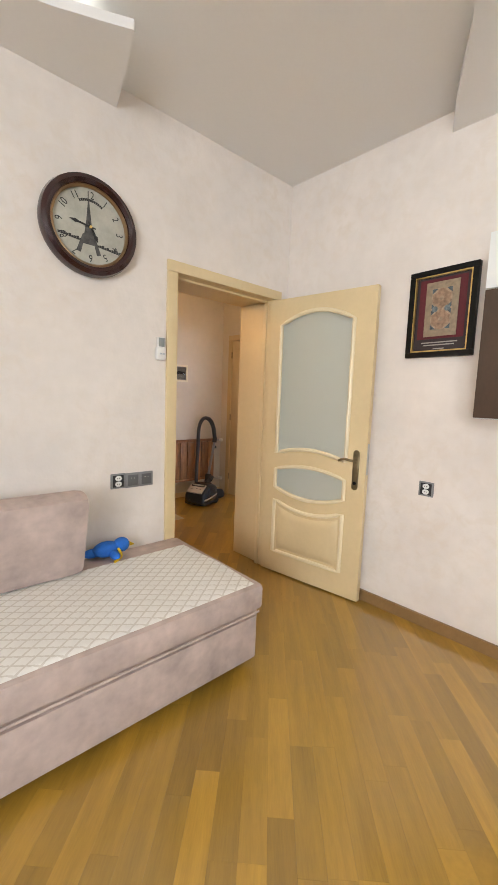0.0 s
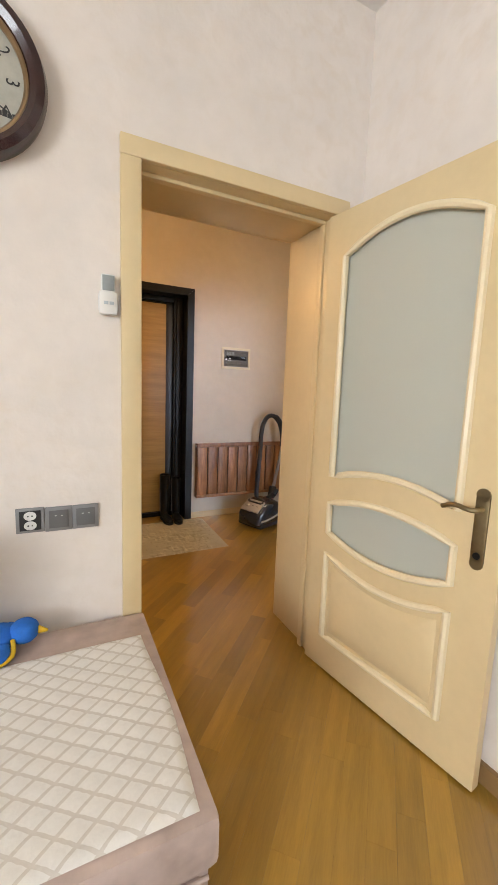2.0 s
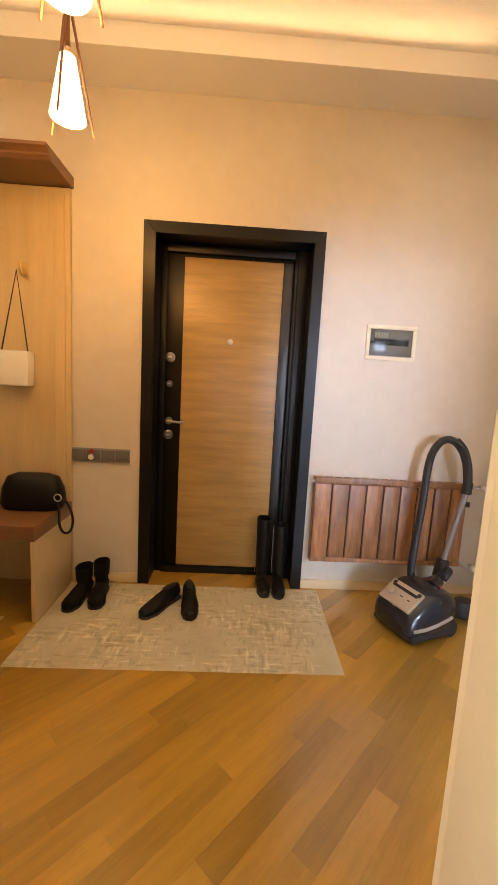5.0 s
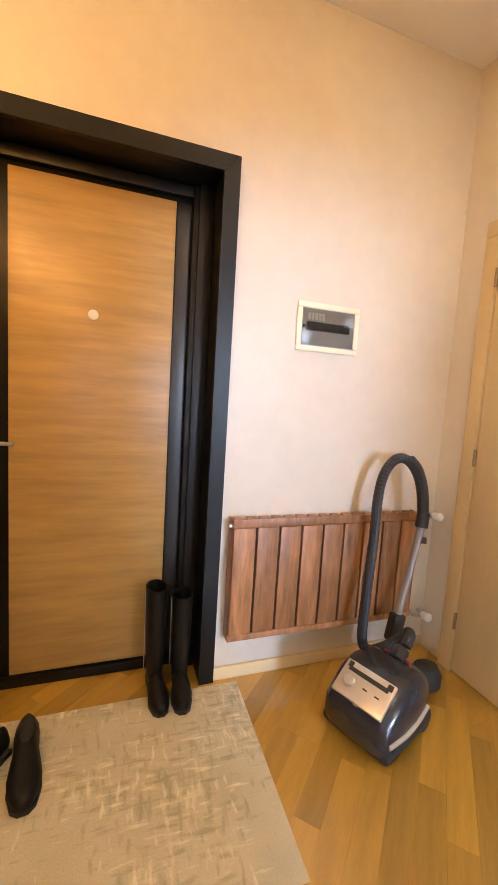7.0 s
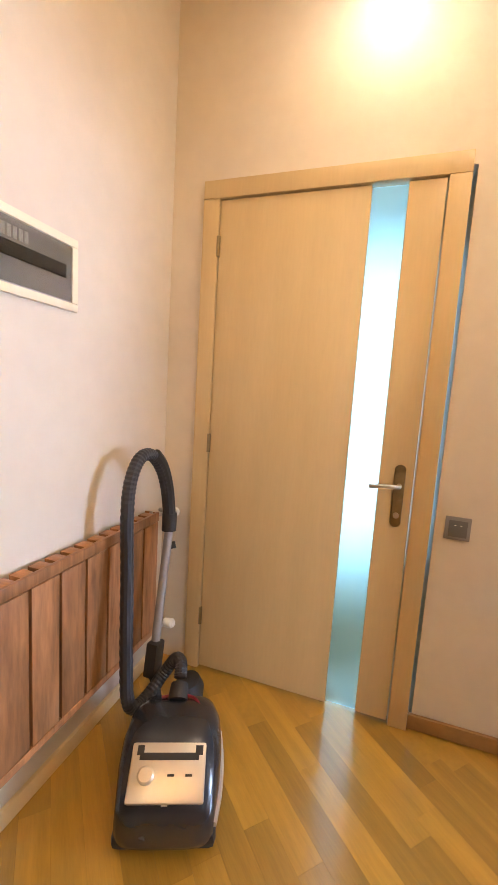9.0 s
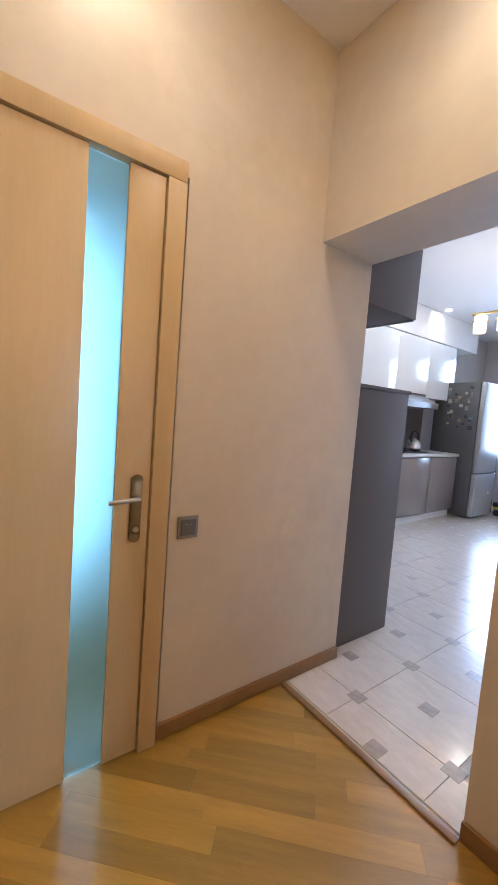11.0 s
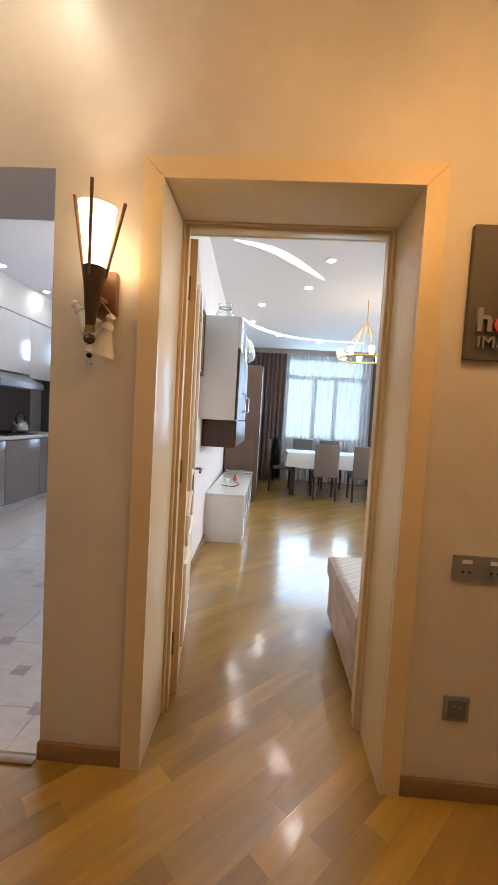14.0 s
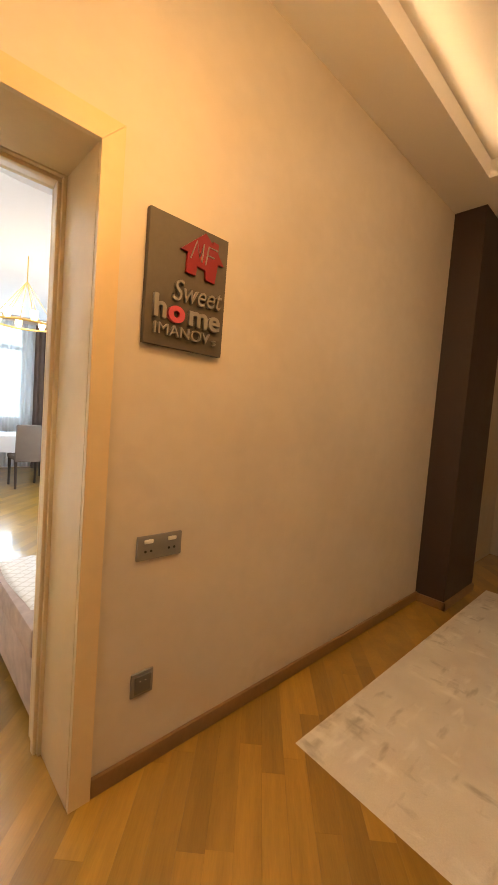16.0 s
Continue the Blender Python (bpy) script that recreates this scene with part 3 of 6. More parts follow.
LOCK_STEEL = material("worn_steel", (0.3, 0.29, 0.27), 0.36, 1.0, vary=0.15, scale=30)
for z, r in ((1.452, 0.032), (1.283, 0.022), (1.041, 0.025), (0.95, 0.032)):
    ros = part("lock_rosette", lathe([(r, 0), (r, 0.008), (r * 0.8, 0.013), (r * 0.4, 0.014)], pose(-0.02, 2.356, z, 90, 0, 0)), LOCK_STEEL, entry, "round steel lock rosette")
    if z == 1.041:
        part("lever", tube(smooth_path([(-0.02, 2.345, z), (-0.02, 2.305, z), (0.0, 2.298, z), (0.085, 2.3, z - 0.004)], 5), 0.008), STEEL, ros, "steel door lever")
    else:
        part("thumb_turn", bx((-0.02 - r * 0.35, 2.332, z - 0.004), (-0.02 + r * 0.35, 2.344, z + 0.004), 0.002), STEEL, ros)
part("peephole", lathe([(0.02, 0), (0.02, 0.006), (0.014, 0.009)], pose(0.36, 2.348, 1.568, 90, 0, 0)), PLASTIC, entry, "pale peephole cover")

# ---- living room: sofa bed ----
sofa = thing("sofa_bed", (-1.0, -0.42, 0), "pink-beige velvet sofa bed with a drawer in its base", "sofa bed")
part("base", bx((-2.0, -0.815, 0.05), (-0.008, -0.03, 0.3), 0.012), VELVET, sofa)
part("drawer_front", bx((-1.9, -0.835, 0.06), (-0.03, -0.805, 0.275), 0.008), VELVET, sofa)
part("top_pad", bx((-2.0, -0.838, 0.302), (0.008, -0.022, 0.425), 0.022), VELVET, sofa)
part("piping", tube([(-1.95, -0.838, 0.295), (-0.02, -0.838, 0.295)], 0.005), VELVET, sofa)
for x in (-1.9, -0.1):
    for y in (-0.75, -0.1):
        part("foot", rod((x, y, 0), (x, y, 0.052), 0.022), BLACK, sofa, "black plastic foot")
cush = thing("back_cushion", (-1.1, -0.12, 0.43), "pink-beige velvet back cushion leaning on the wall", "cushion")
m = pose(-1.35, -0.235, 0.43, 14, 0, 0)
bm = bmesh.new()
add_box(bm, (-0.72, 0.0, 0.0), (0.72, 0.13, 0.42), 0.045, m)
part("pad", bm, VELVET, cush)
cover = material("quilted_cover", (0.84, 0.825, 0.79), 0.85, vary=0.04, scale=8, bump=0.1, bump_scale=120)
ct = cover.node_tree
cb = ct.nodes["Principled BSDF"]
cc = ct.nodes.new("ShaderNodeTexCoord")
sep = ct.nodes.new("ShaderNodeSeparateXYZ")
ct.links.new(cc.outputs["Object"], sep.inputs[0])
QP = 0.075


def math_node(t, op, a, b=None):
    n = t.nodes.new("ShaderNodeMath")
    n.operation = op
    for i, v in enumerate((a, b)):
        if isinstance(v, (int, float)):
            n.inputs[i].default_value = v
        elif v is not None:
            t.links.new(v, n.inputs[i])
    return n.outputs[0]


near = []
for sgn in (1, -1):
    u = math_node(ct, "ADD", math_node(ct, "MULTIPLY", sep.outputs[1], 1.3), math_node(ct, "MULTIPLY", sep.outputs[0], sgn))
    near.append(math_node(ct, "PINGPONG", u, QP / 2))
line = math_node(ct, "LESS_THAN", math_node(ct, "MINIMUM", near[0], near[1]), 0.0062)
was = cb.inputs["Base Color"].links[0].from_socket
qm = ct.nodes.new("ShaderNodeMix")
qm.data_type = "RGBA"
qm.inputs[7].default_value = (0.66, 0.625, 0.575, 1)
ct.links.new(line, qm.inputs[0])
ct.links.new(was, qm.inputs[6])
ct.links.new(qm.outputs[2], cb.inputs["Base Color"])
bm = bmesh.new()
nx, ny = 150, 52
grid = []
for i in range(nx + 1):
    row = []
    for j in range(ny + 1):
        x, y = -1.95 + 1.925 * i / nx, -0.812 + 0.635 * j / ny
        x += 0.008 * math.sin(y * 9) * (i > nx - 3)
        d = min(abs(((1.3 * y + s * x) / QP + 0.5) % 1 - 0.5) for s in (1, -1)) * QP
        z = 0.431 + 0.004 * min(1, d / 0.018) + 0.0025 * noise.noise(Vector((x * 4, y * 4, 0)))
        if i in (0, nx) or j in (0, ny):
            z = 0.427
        row.append(bm.verts.new((x, y, z)))
    grid.append(row)
for i in range(nx):
    for j in range(ny):
        bm.faces.new((grid[i][j], grid[i + 1][j], grid[i + 1][j + 1], grid[i][j + 1]))
tagged(finish("mattress_cover", bm, cover, 60), "white quilted mattress cover with a grey diamond lattice", "mattress cover")

toy = thing("plush_toy", (-0.42, -0.1, 0.43), "small blue plush toy with yellow trim on the sofa bed", "toy")
BLUE = material("blue_plush", (0.01, 0.16, 0.62), 0.85, vary=0.15, scale=30, bump=0.2, bump_scale=160)
YELLOW = material("yellow_felt", (0.8, 0.5, 0.03), 0.8, vary=0.08, scale=20)
bm = bmesh.new()
for c, r in (((-0.47, -0.09, 0.475), (0.075, 0.05, 0.042)), ((-0.39, -0.1, 0.487), (0.045, 0.042, 0.04)), ((-0.54, -0.07, 0.46), (0.05, 0.03, 0.024)), ((-0.45, -0.15, 0.458), (0.025, 0.05, 0.022)), ((-0.44, -0.03, 0.458), (0.025, 0.035, 0.022))):
    bmesh.ops.create_uvsphere(bm, u_segments=16, v_segments=10, radius=1, matrix=Matrix.Translation(c) @ Matrix.Diagonal((*r, 1)))
part("body", bm, BLUE, toy, soft=60)
part("beak", rod((-0.352, -0.105, 0.485), (-0.322, -0.11, 0.478), 0.014, 0.004), YELLOW, toy, "yellow felt tip")
part("trim", tube(smooth_path([(-0.47, -0.2, 0.44), (-0.42, -0.17, 0.45), (-0.42, -0.13, 0.48)], 5), 0.007), YELLOW, toy, "yellow felt trim")

# clock
clock = thing("wall_clock", (-0.53, -0.02, 2.14), "large round mahogany wall clock with a printed tower dial", "clock")
MAHOG = material("mahogany", (0.035, 0.008, 0.008), 0.22, vary=0.15, scale=8, coat=0.4)
CM = pose(-0.517, 0, 2.143, 90, 0, 0)
part("rim", lathe([(0.18, 0.0), (0.236, 0.0), (0.24, 0.026), (0.233, 0.053), (0.212, 0.062), (0.194, 0.052), (0.19, 0.032), (0.18, 0.0)], CM, 64, caps=False), MAHOG, clock)
part("brass_ring", lathe([(0.178, 0.03), (0.191, 0.03), (0.191, 0.046), (0.184, 0.048), (0.178, 0.04), (0.178, 0.03)], CM, 64, caps=False), material("copper_ring", (0.42, 0.28, 0.16), 0.35, 1.0), clock, "thin brass ring")
part("dial", lathe([(0.186, 0.004), (0.186, 0.026)], CM, 64), material("aged_dial", (0.5, 0.49, 0.42), 0.6, vary=0.14, scale=9), clock)
INK = material("dial_ink", (0.03, 0.03, 0.03), 0.6)
for h in range(1, 13):
    a = radians(90 - 30 * h)
    lettering("numeral", str(h), 0.05, CM @ pose(0.148 * math.cos(a), 0.148 * math.sin(a), 0.0275, 0, 0, math.degrees(a) - 90), INK, clock, 0.0004, 0, 0.8)
tower = [(-0.062, -0.125), (-0.04, -0.13), (-0.028, -0.085), (0.028, -0.085), (0.04, -0.13), (0.062, -0.125), (0.03, -0.04), (0.022, -0.035), (0.012, 0.03), (0.006, 0.09), (0.003, 0.125), (-0.003, 0.125), (-0.006, 0.09), (-0.012, 0.03), (-0.022, -0.035), (-0.03, -0.04)]
part("printed_tower", prism([(x - 0.008, y) for x, y in tower], 0.0262, 0.0268, CM), material("tower_print", (0.12, 0.12, 0.115), 0.7, vary=0.3, scale=30), clock, "grey printed tower")
bm = bmesh.new()
for k in range(26):
    x = -0.155 + k * 0.0125
    y = -0.06 - 0.1 * (k / 26) * 0.35
    add_box(bm, (x, y - 0.006, 0.0262), (x + 0.0115, y + 0.004 + 0.007 * ((k * 7) % 5) / 4, 0.0267), 0, CM)
part("printed_skyline", bm, INK, clock)
bm = bmesh.new()
for k in range(13):
    a = radians(118 - 5.0 * k)
    add_box(bm, (-0.004, -0.006, 0.0262), (0.004, 0.006, 0.0267), 0, CM @ pose(0.108 * math.cos(a), 0.108 * math.sin(a) + 0.018, 0, 0, 0, math.degrees(a) - 90))
part("printed_bars", bm, INK, clock)
for ang, ln, w in ((172, 0.105, 0.005), (-62, 0.075, 0.0065)):
    bm = bmesh.new()
    add_prism(bm, [(-0.025, -w * 0.5), (ln * 0.6, -w), (ln * 0.7, -w * 1.8), (ln, 0), (ln * 0.7, w * 1.8), (ln * 0.6, w), (-0.025, w * 0.5)], 0.031, 0.033, CM @ pose(0, 0, 0, 0, 0, ang))
    part("hand_bar", bm, INK, clock, "black pointer")
part("hub", lathe([(0.007, 0.028), (0.007, 0.036)], CM, 16), GOLD, clock)

# remote in its holder
rem = thing("air_conditioner_remote", (-0.11, -0.015, 1.53), "white air conditioner remote in a wall holder", "remote")
part("holder", bx((-0.143, -0.034, 1.523), (-0.08, -0.001, 1.602), 0.0155), PLASTIC, rem)
part("handset", bx((-0.134, -0.027, 1.545), (-0.088, -0.004, 1.657), 0.008), PLASTIC, rem)
part("screen", bx((-0.13, -0.0285, 1.602), (-0.092, -0.0265, 1.652), 0.001), material("lcd", (0.3, 0.33, 0.33), 0.25), rem, "grey display")
for bx_k in range(2):
    part("button", bx((-0.127 + 0.018 * bx_k, -0.0378, 1.556), (-0.113 + 0.018 * bx_k, -0.0345, 1.566), 0.001), material("pale_button", (0.55, 0.62, 0.66), 0.4), rem, "pale grey button")



def socket_plate(name, m, kind, label, group=""):
    """A switch or socket plate, 82 mm square, in local x (across), y (up), z (out)."""
    o = thing(name, m.translation, label, "switch" if kind != "socket" else "socket", group)
    part("frame", bx((-0.043, -0.043, 0), (0.043, 0.043, 0.009), 0.003, m), GREY_PLATE, o)
    if kind == "socket":
        part("insert", bx((-0.032, -0.034, 0.009), (0.032, 0.034, 0.011), 0.001, m), RUBBER, o)
        for y in (-0.0165, 0.0165):
            p = part("outlet", lathe([(0.0165, 0.0), (0.0165, 0.0035), (0.014, 0.0035), (0.013, 0.001)], m @ pose(0, y, 0.0105), 20, (1.15, 0.92)), PLASTIC, o, "white oval outlet")
            for x in (-0.006, 0.006):
                part("hole", rod(m @ Vector((x, y, 0.013)), m @ Vector((x, y, 0.0145)), 0.0025), RUBBER, p)
    else:
        part("key", bx((-0.031, -0.031, 0.009), (0.031, 0.031, 0.013), 0.002, m), GREY_KEY, o)
        for x in (-0.01, 0.01):
            part("mark", bx((x - 0.003, 0.012, 0.013), (x + 0.003, 0.014, 0.0136), 0, m), PLASTIC, o)
    return o


socket_plate("wall_socket", pose(-0.367, 0, 0.825, 90, 0, 0), "socket", "grey double wall socket above the sofa bed", "plates by the door")
for x in (-0.28, -0.194):
    socket_plate("light_switch", pose(x, 0, 0.822, 90, 0, 0), "switch", "grey square light switch above the sofa bed", "plates by the door")
socket_plate("wall_socket", pose(wall_x(-1.15), -1.15, 0.83, 90, 0, -90), "socket", "grey double wall socket below the framed picture")
socket_plate("light_switch", pose(2.058, 0.954, 0.838, 90, 0, -90), "switch", "dark grey light switch beside the beige door")
socket_plate("light_switch", pose(-0.255, 0.361, 0.325, 90, 0, 180), "switch", "grey blank plate low on the hall wall")
sk = thing("wall_socket", (-0.29, 0.361, 0.82), "dark grey double socket plate with two white outlets", "socket")
part("frame", bx((-0.38, 0.361, 0.775), (-0.203, 0.372, 0.86), 0.003), GREY_PLATE, sk)
for x in (-0.245, -0.338):
    part("outlet", bx((x - 0.017, 0.371, 0.834), (x + 0.017, 0.376, 0.848), 0.004), PLASTIC, sk, "white outlet")
    for dx in (-0.011, 0.011):
        part("hole", rod((x + dx, 0.3715, 0.806), (x + dx, 0.3735, 0.806), 0.0045), RUBBER, sk)

# framed picture on the long wall
pic = thing("framed_picture", (0.985, -1.15, 1.83), "black and gilt frame with an ornamental panel on dark red", "picture")
PM = pose(wall_x(-1.15) - 0.001, -1.15, 1.83, 90, 0, -90 - math.degrees(math.atan(SLOPE))) @ pose(0, 0, 0.007)


def frame_ring(bm, w, h, t, d0, d1, m, bevel=0.004):
    add_box(bm, (-w / 2, h / 2 - t, d0), (w / 2, h / 2, d1), bevel, m)
    add_box(bm, (-w / 2, -h / 2, d0), (w / 2, -h / 2 + t, d1), bevel, m)
    add_box(bm, (-w / 2, -h / 2 + t, d0), (-w / 2 + t, h / 2 - t, d1), bevel, m)
    add_box(bm, (w / 2 - t, -h / 2 + t, d0), (w / 2, h / 2 - t, d1), bevel, m)


bm = bmesh.new()
frame_ring(bm, 0.37, 0.48, 0.03, -0.008, 0.026, PM)
part("frame", bm, BLACK, pic)
bm = bmesh.new()
frame_ring(bm, 0.31, 0.42, 0.008, 0.004, 0.022, PM, 0.002)
part("gilt_slip", bm, GOLD, pic, "thin gilt slip")
part("mount", bx((-0.155, -0.21, 0.002), (0.155, 0.21, 0.006), 0, PM), material("dark_mount", (0.03, 0.02, 0.022), 0.6), pic)
part("red_board", bx((-0.128, -0.138, 0.006), (0.128, 0.19, 0.008), 0, PM), material("red_board", (0.13, 0.012, 0.02), 0.7, vary=0.2), pic, "dark red board")
orn = part("ornamental_panel", bx((-0.09, -0.125, 0.008), (0.09, 0.172, 0.012), 0.001, PM), material("bronze_panel", (0.36, 0.28, 0.19), 0.5, 0.2, vary=0.2, scale=40), pic, "bronze-coloured ornamental panel")
SLATE = material("slate_inlay", (0.1, 0.14, 0.16), 0.5, vary=0.3, scale=60)
BRONZE = material("bronze_light", (0.5, 0.36, 0.25), 0.5, 0.2, vary=0.3, scale=60)
part("border", prism([(-0.056, -0.088), (0.056, -0.088), (0.056, 0.136), (-0.056, 0.136)], 0.012, 0.0126, PM), BRONZE, orn)
for y in (-0.034, 0.08):
    lobe = [(0.0, -0.056), (0.018, -0.046), (0.03, -0.034), (0.048, -0.02), (0.05, 0.02), (0.03, 0.034), (0.018, 0.046), (0.0, 0.056), (-0.018, 0.046), (-0.03, 0.034), (-0.05, 0.02), (-0.048, -0.02), (-0.03, -0.034), (-0.018, -0.046)]
    part("medallion", prism([(x, y + v) for x, v in lobe], 0.0127, 0.0136, PM), material("bronze_medallion", (0.46, 0.29, 0.19), 0.5, 0.2, vary=0.3, scale=50), orn)
    part("boss", lathe([(0.013, 0.0136), (0.01, 0.015)], PM @ pose(0, y, 0), 16), BRONZE, orn)
    for sx in (-1, 1):
        for sy in (-1, 1):
            part("inlay", prism([(sx * 0.054, y + sy * 0.053), (sx * 0.024, y + sy * 0.053), (sx * 0.054, y + sy * 0.026)][::sx * sy], 0.0127, 0.0134, PM), SLATE, orn)
for k, (x, y) in enumerate(((-0.034, 0.023), (0.034, 0.023))):
    part("rosette", lathe([(0.016, 0.0136), (0.012, 0.0144)], PM @ pose(x, y, 0), 14), material("blue_grey_inlay", (0.2, 0.26, 0.28), 0.5, vary=0.3, scale=60), orn, "blue-grey rosette")
bm = bmesh.new()
for k, (w, y) in enumerate(((0.2, -0.158), (0.17, -0.172), (0.06, -0.193))):
    add_box(bm, (-w / 2, y - 0.003, 0.006), (w / 2, y + 0.003, 0.0065), 0, PM)
part("caption_bars", bm, material("pale_ink", (0.4, 0.38, 0.35), 0.7), pic)

# wall cabinet, low unit, wardrobe along the long wall
cab = thing("wall_cabinet", (0.9, -2.1, 1.27), "white wall cabinet with brown doors and steel handles", "cabinet")
part("body", bx((0.722, -2.6, 1.265), (1.018, -1.455, 2.09), 0.003), WHITE_GLOSS, cab)
for k in range(2):
    y0 = -1.46 - 0.57 * k
    d = part("door", bx((0.7, y0 - 0.565, 1.27), (0.7215, y0, 1.84), 0.003), WALNUT, cab, "dark brown door")
    part("handle", tube([(0.7, y0 - 0.52, 1.34), (0.67, y0 - 0.52, 1.36), (0.67, y0 - 0.52, 1.5), (0.7, y0 - 0.52, 1.52)], 0.006), STEEL, d, "steel bow handle")
    part("door", bx((0.7, y0 - 0.565, 1.845), (0.7215, y0, 2.085), 0.003), WHITE_GLOSS, cab, "white gloss flap")
shelf = thing("wall_shelf", (0.88, -2.3, 1.03), "dark brown open box shelf under the wall cabinet", "shelf")
bm = bmesh.new()
for lo, hi in (((0.74, -3.1, 1.02), (1.03, -1.75, 1.04)), ((0.74, -3.1, 1.24), (1.03, -1.75, 1.26)), ((0.74, -1.77, 1.04), (1.03, -1.75, 1.24)), ((0.74, -3.1, 1.04), (1.03, -3.08, 1.24)), ((1.01, -3.08, 1.04), (1.03, -1.77, 1.24))):
    add_box(bm, lo, hi, 0.001)
part("box", bm, WALNUT, shelf)
part("drawer_front", bx((0.724, -3.095, 1.025), (0.7395, -1.755, 1.255), 0.002), WALNUT, shelf)
unit = thing("low_cabinet", (0.84, -3.3, 0), "long low white gloss cabinet with drawers", "cabinet")
part("body", bx((0.655, -4.3, 0.0), (1.045, -2.262, 0.48), 0.003), WHITE_GLOSS, unit)
part("top", bx((0.635, -4.3, 0.482), (1.045, -2.258, 0.502), 0.003), WHITE_GLOSS, unit)
for k in range(4):
    y0 = -2.27 - 0.508 * k
    for z0, z1 in ((0.05, 0.25), (0.26, 0.475)):
        part("drawer", bx((0.638, y0 - 0.5, z0), (0.656, y0, z1), 0.003), WHITE_GLOSS, unit)
vase = thing("glass_vase", (0.86, -1.6, 2.09), "clear glass bowl vase on the wall cabinet", "vase")
part("bowl", lathe([(0.03, 0), (0.06, 0.01), (0.075, 0.05), (0.05, 0.1), (0.06, 0.13), (0.055, 0.13), (0.045, 0.1), (0.068, 0.05), (0.05, 0.014)], pose(0.86, -1.62, 2.0915), 24), CLEAR, vase)
part("band", lathe([(0.052, 0.095), (0.057, 0.1), (0.052, 0.105), (0.052, 0.095)], pose(0.86, -1.62, 2.0915), 24, caps=False), STEEL, vase)
orna = thing("ornament", (0.88, -3.0, 0.503), "small red and white ornament with a cable on the low cabinet", "ornament")
part("figure", lathe([(0.025, 0), (0.03, 0.03), (0.018, 0.055), (0.022, 0.07), (0.0, 0.09)], pose(0.82, -3.2, 0.503), 16), material("red_glaze", (0.6, 0.1, 0.06), 0.3), orna)
part("cup", lathe([(0.02, 0), (0.035, 0.05), (0.03, 0.05), (0.018, 0.006)], pose(0.9, -3.0, 0.503), 16), WHITE_GLOSS, orna)
part("cable", tube(smooth_path([(0.95, -2.8, 0.507), (0.8, -2.75, 0.507), (0.75, -2.95, 0.507), (0.82, -3.1, 0.507)], 6), 0.004), BLACK, orna, "black cable")
wal2 = material("wardrobe_walnut", (0.16, 0.1, 0.07), 0.35, vary=0.18, scale=4, stretch=(1, 5, 0.6))
ward = thing("wardrobe", (0.85, -4.6, 0), "tall brown wardrobe with white edge strips", "wardrobe")
part("body", bx((0.6, -5.4, 0.0), (1.09, -4.35, 2.12), 0.003), wal2, ward)
part("door", bx((0.578, -4.86, 0.06), (0.599, -4.36, 2.1), 0.003), wal2, ward)
part("door", bx((0.578, -5.39, 0.06), (0.599, -4.87, 2.1), 0.003), wal2, ward)
for z0, z1 in ((1.0, 2.1), (0.3, 0.8)):
    part("edge_strip", bx((0.57, -4.375, z0), (0.577, -4.35, z1), 0.002), WHITE_GLOSS, ward, "white edge strip")
ac = thing("air_conditioner", (0.98, -4.5, 2.25), "white wall-mounted air conditioner above the wardrobe", "air conditioner")
bm = bmesh.new()
sec = [(0.0, 0.0), (-0.16, 0.02), (-0.22, 0.08), (-0.235, 0.17), (-0.2, 0.26), (-0.12, 0.3), (0.0, 0.3)]
add_loft(bm, [[(1.115 + 1.6 * x, y, 2.25 + z) for x, z in sec] for y in (-5.25, -4.4)])
part("casing", bm, PLASTIC, ac)
part("louvre", bx((0.9, -5.2, 2.262), (0.935, -4.45, 2.268), 0, None), GREY_KEY, ac)

# window, curtains
win = thing("window_1", (-0.76, -7.1, 0.9), "white three-light window with a transom and bright daylight", "window")
win["kind"] = "structure"
bm = bmesh.new()
for lo, hi in (((-1.62, -7.16, 0.9), (0.1, -7.08, 0.96)), ((-1.62, -7.16, 2.67), (0.1, -7.08, 2.73)), ((-1.62, -7.16, 0.96), (-1.56, -7.08, 2.67)), ((0.04, -7.16, 0.96), (0.1, -7.08, 2.67)),
               ((-1.56, -7.16, 2.25), (0.04, -7.08, 2.33)), ((-0.585, -7.16, 0.96), (-0.485, -7.08, 2.25)), ((-1.045, -7.16, 0.96), (-0.955, -7.08, 2.25))):
    add_box(bm, lo, hi, 0.004)
part("window_frame", bm, PLASTIC, win)
for x0, x1, z0, z1 in ((-1.56, -1.045, 0.96, 2.25), (-0.955, -0.585, 0.96, 2.25), (-0.485, 0.04, 0.96, 2.25), (-1.56, 0.04, 2.33, 2.67)):
    p = part("pane", bx((x0, -7.125, z0), (x1, -7.12, z1)), CLEAR, win)
    p.visible_shadow = False
part("window_sill", bx((-1.66, -7.08, 0.86), (0.14, -6.9, 0.898), 0.006), PLASTIC, win)
# Unseen side window, placed by the direction of the light; its form is assumed.
win2 = thing("window_3", (-4.15, -3.6, 0.95), "unseen living room side window, white with two lights", "window")
win2["kind"] = "structure"
bm = bmesh.new()
for lo, hi in (((-4.19, -4.6, 0.95), (-4.12, -2.6, 1.01)), ((-4.19, -4.6, 2.56), (-4.12, -2.6, 2.62)), ((-4.19, -4.6, 1.01), (-4.12, -4.54, 2.56)), ((-4.19, -2.66, 1.01), (-4.12, -2.6, 2.56)), ((-4.19, -3.64, 1.01), (-4.12, -3.56, 2.56))):
    add_box(bm, lo, hi, 0.004)
part("window_frame", bm, PLASTIC, win2)
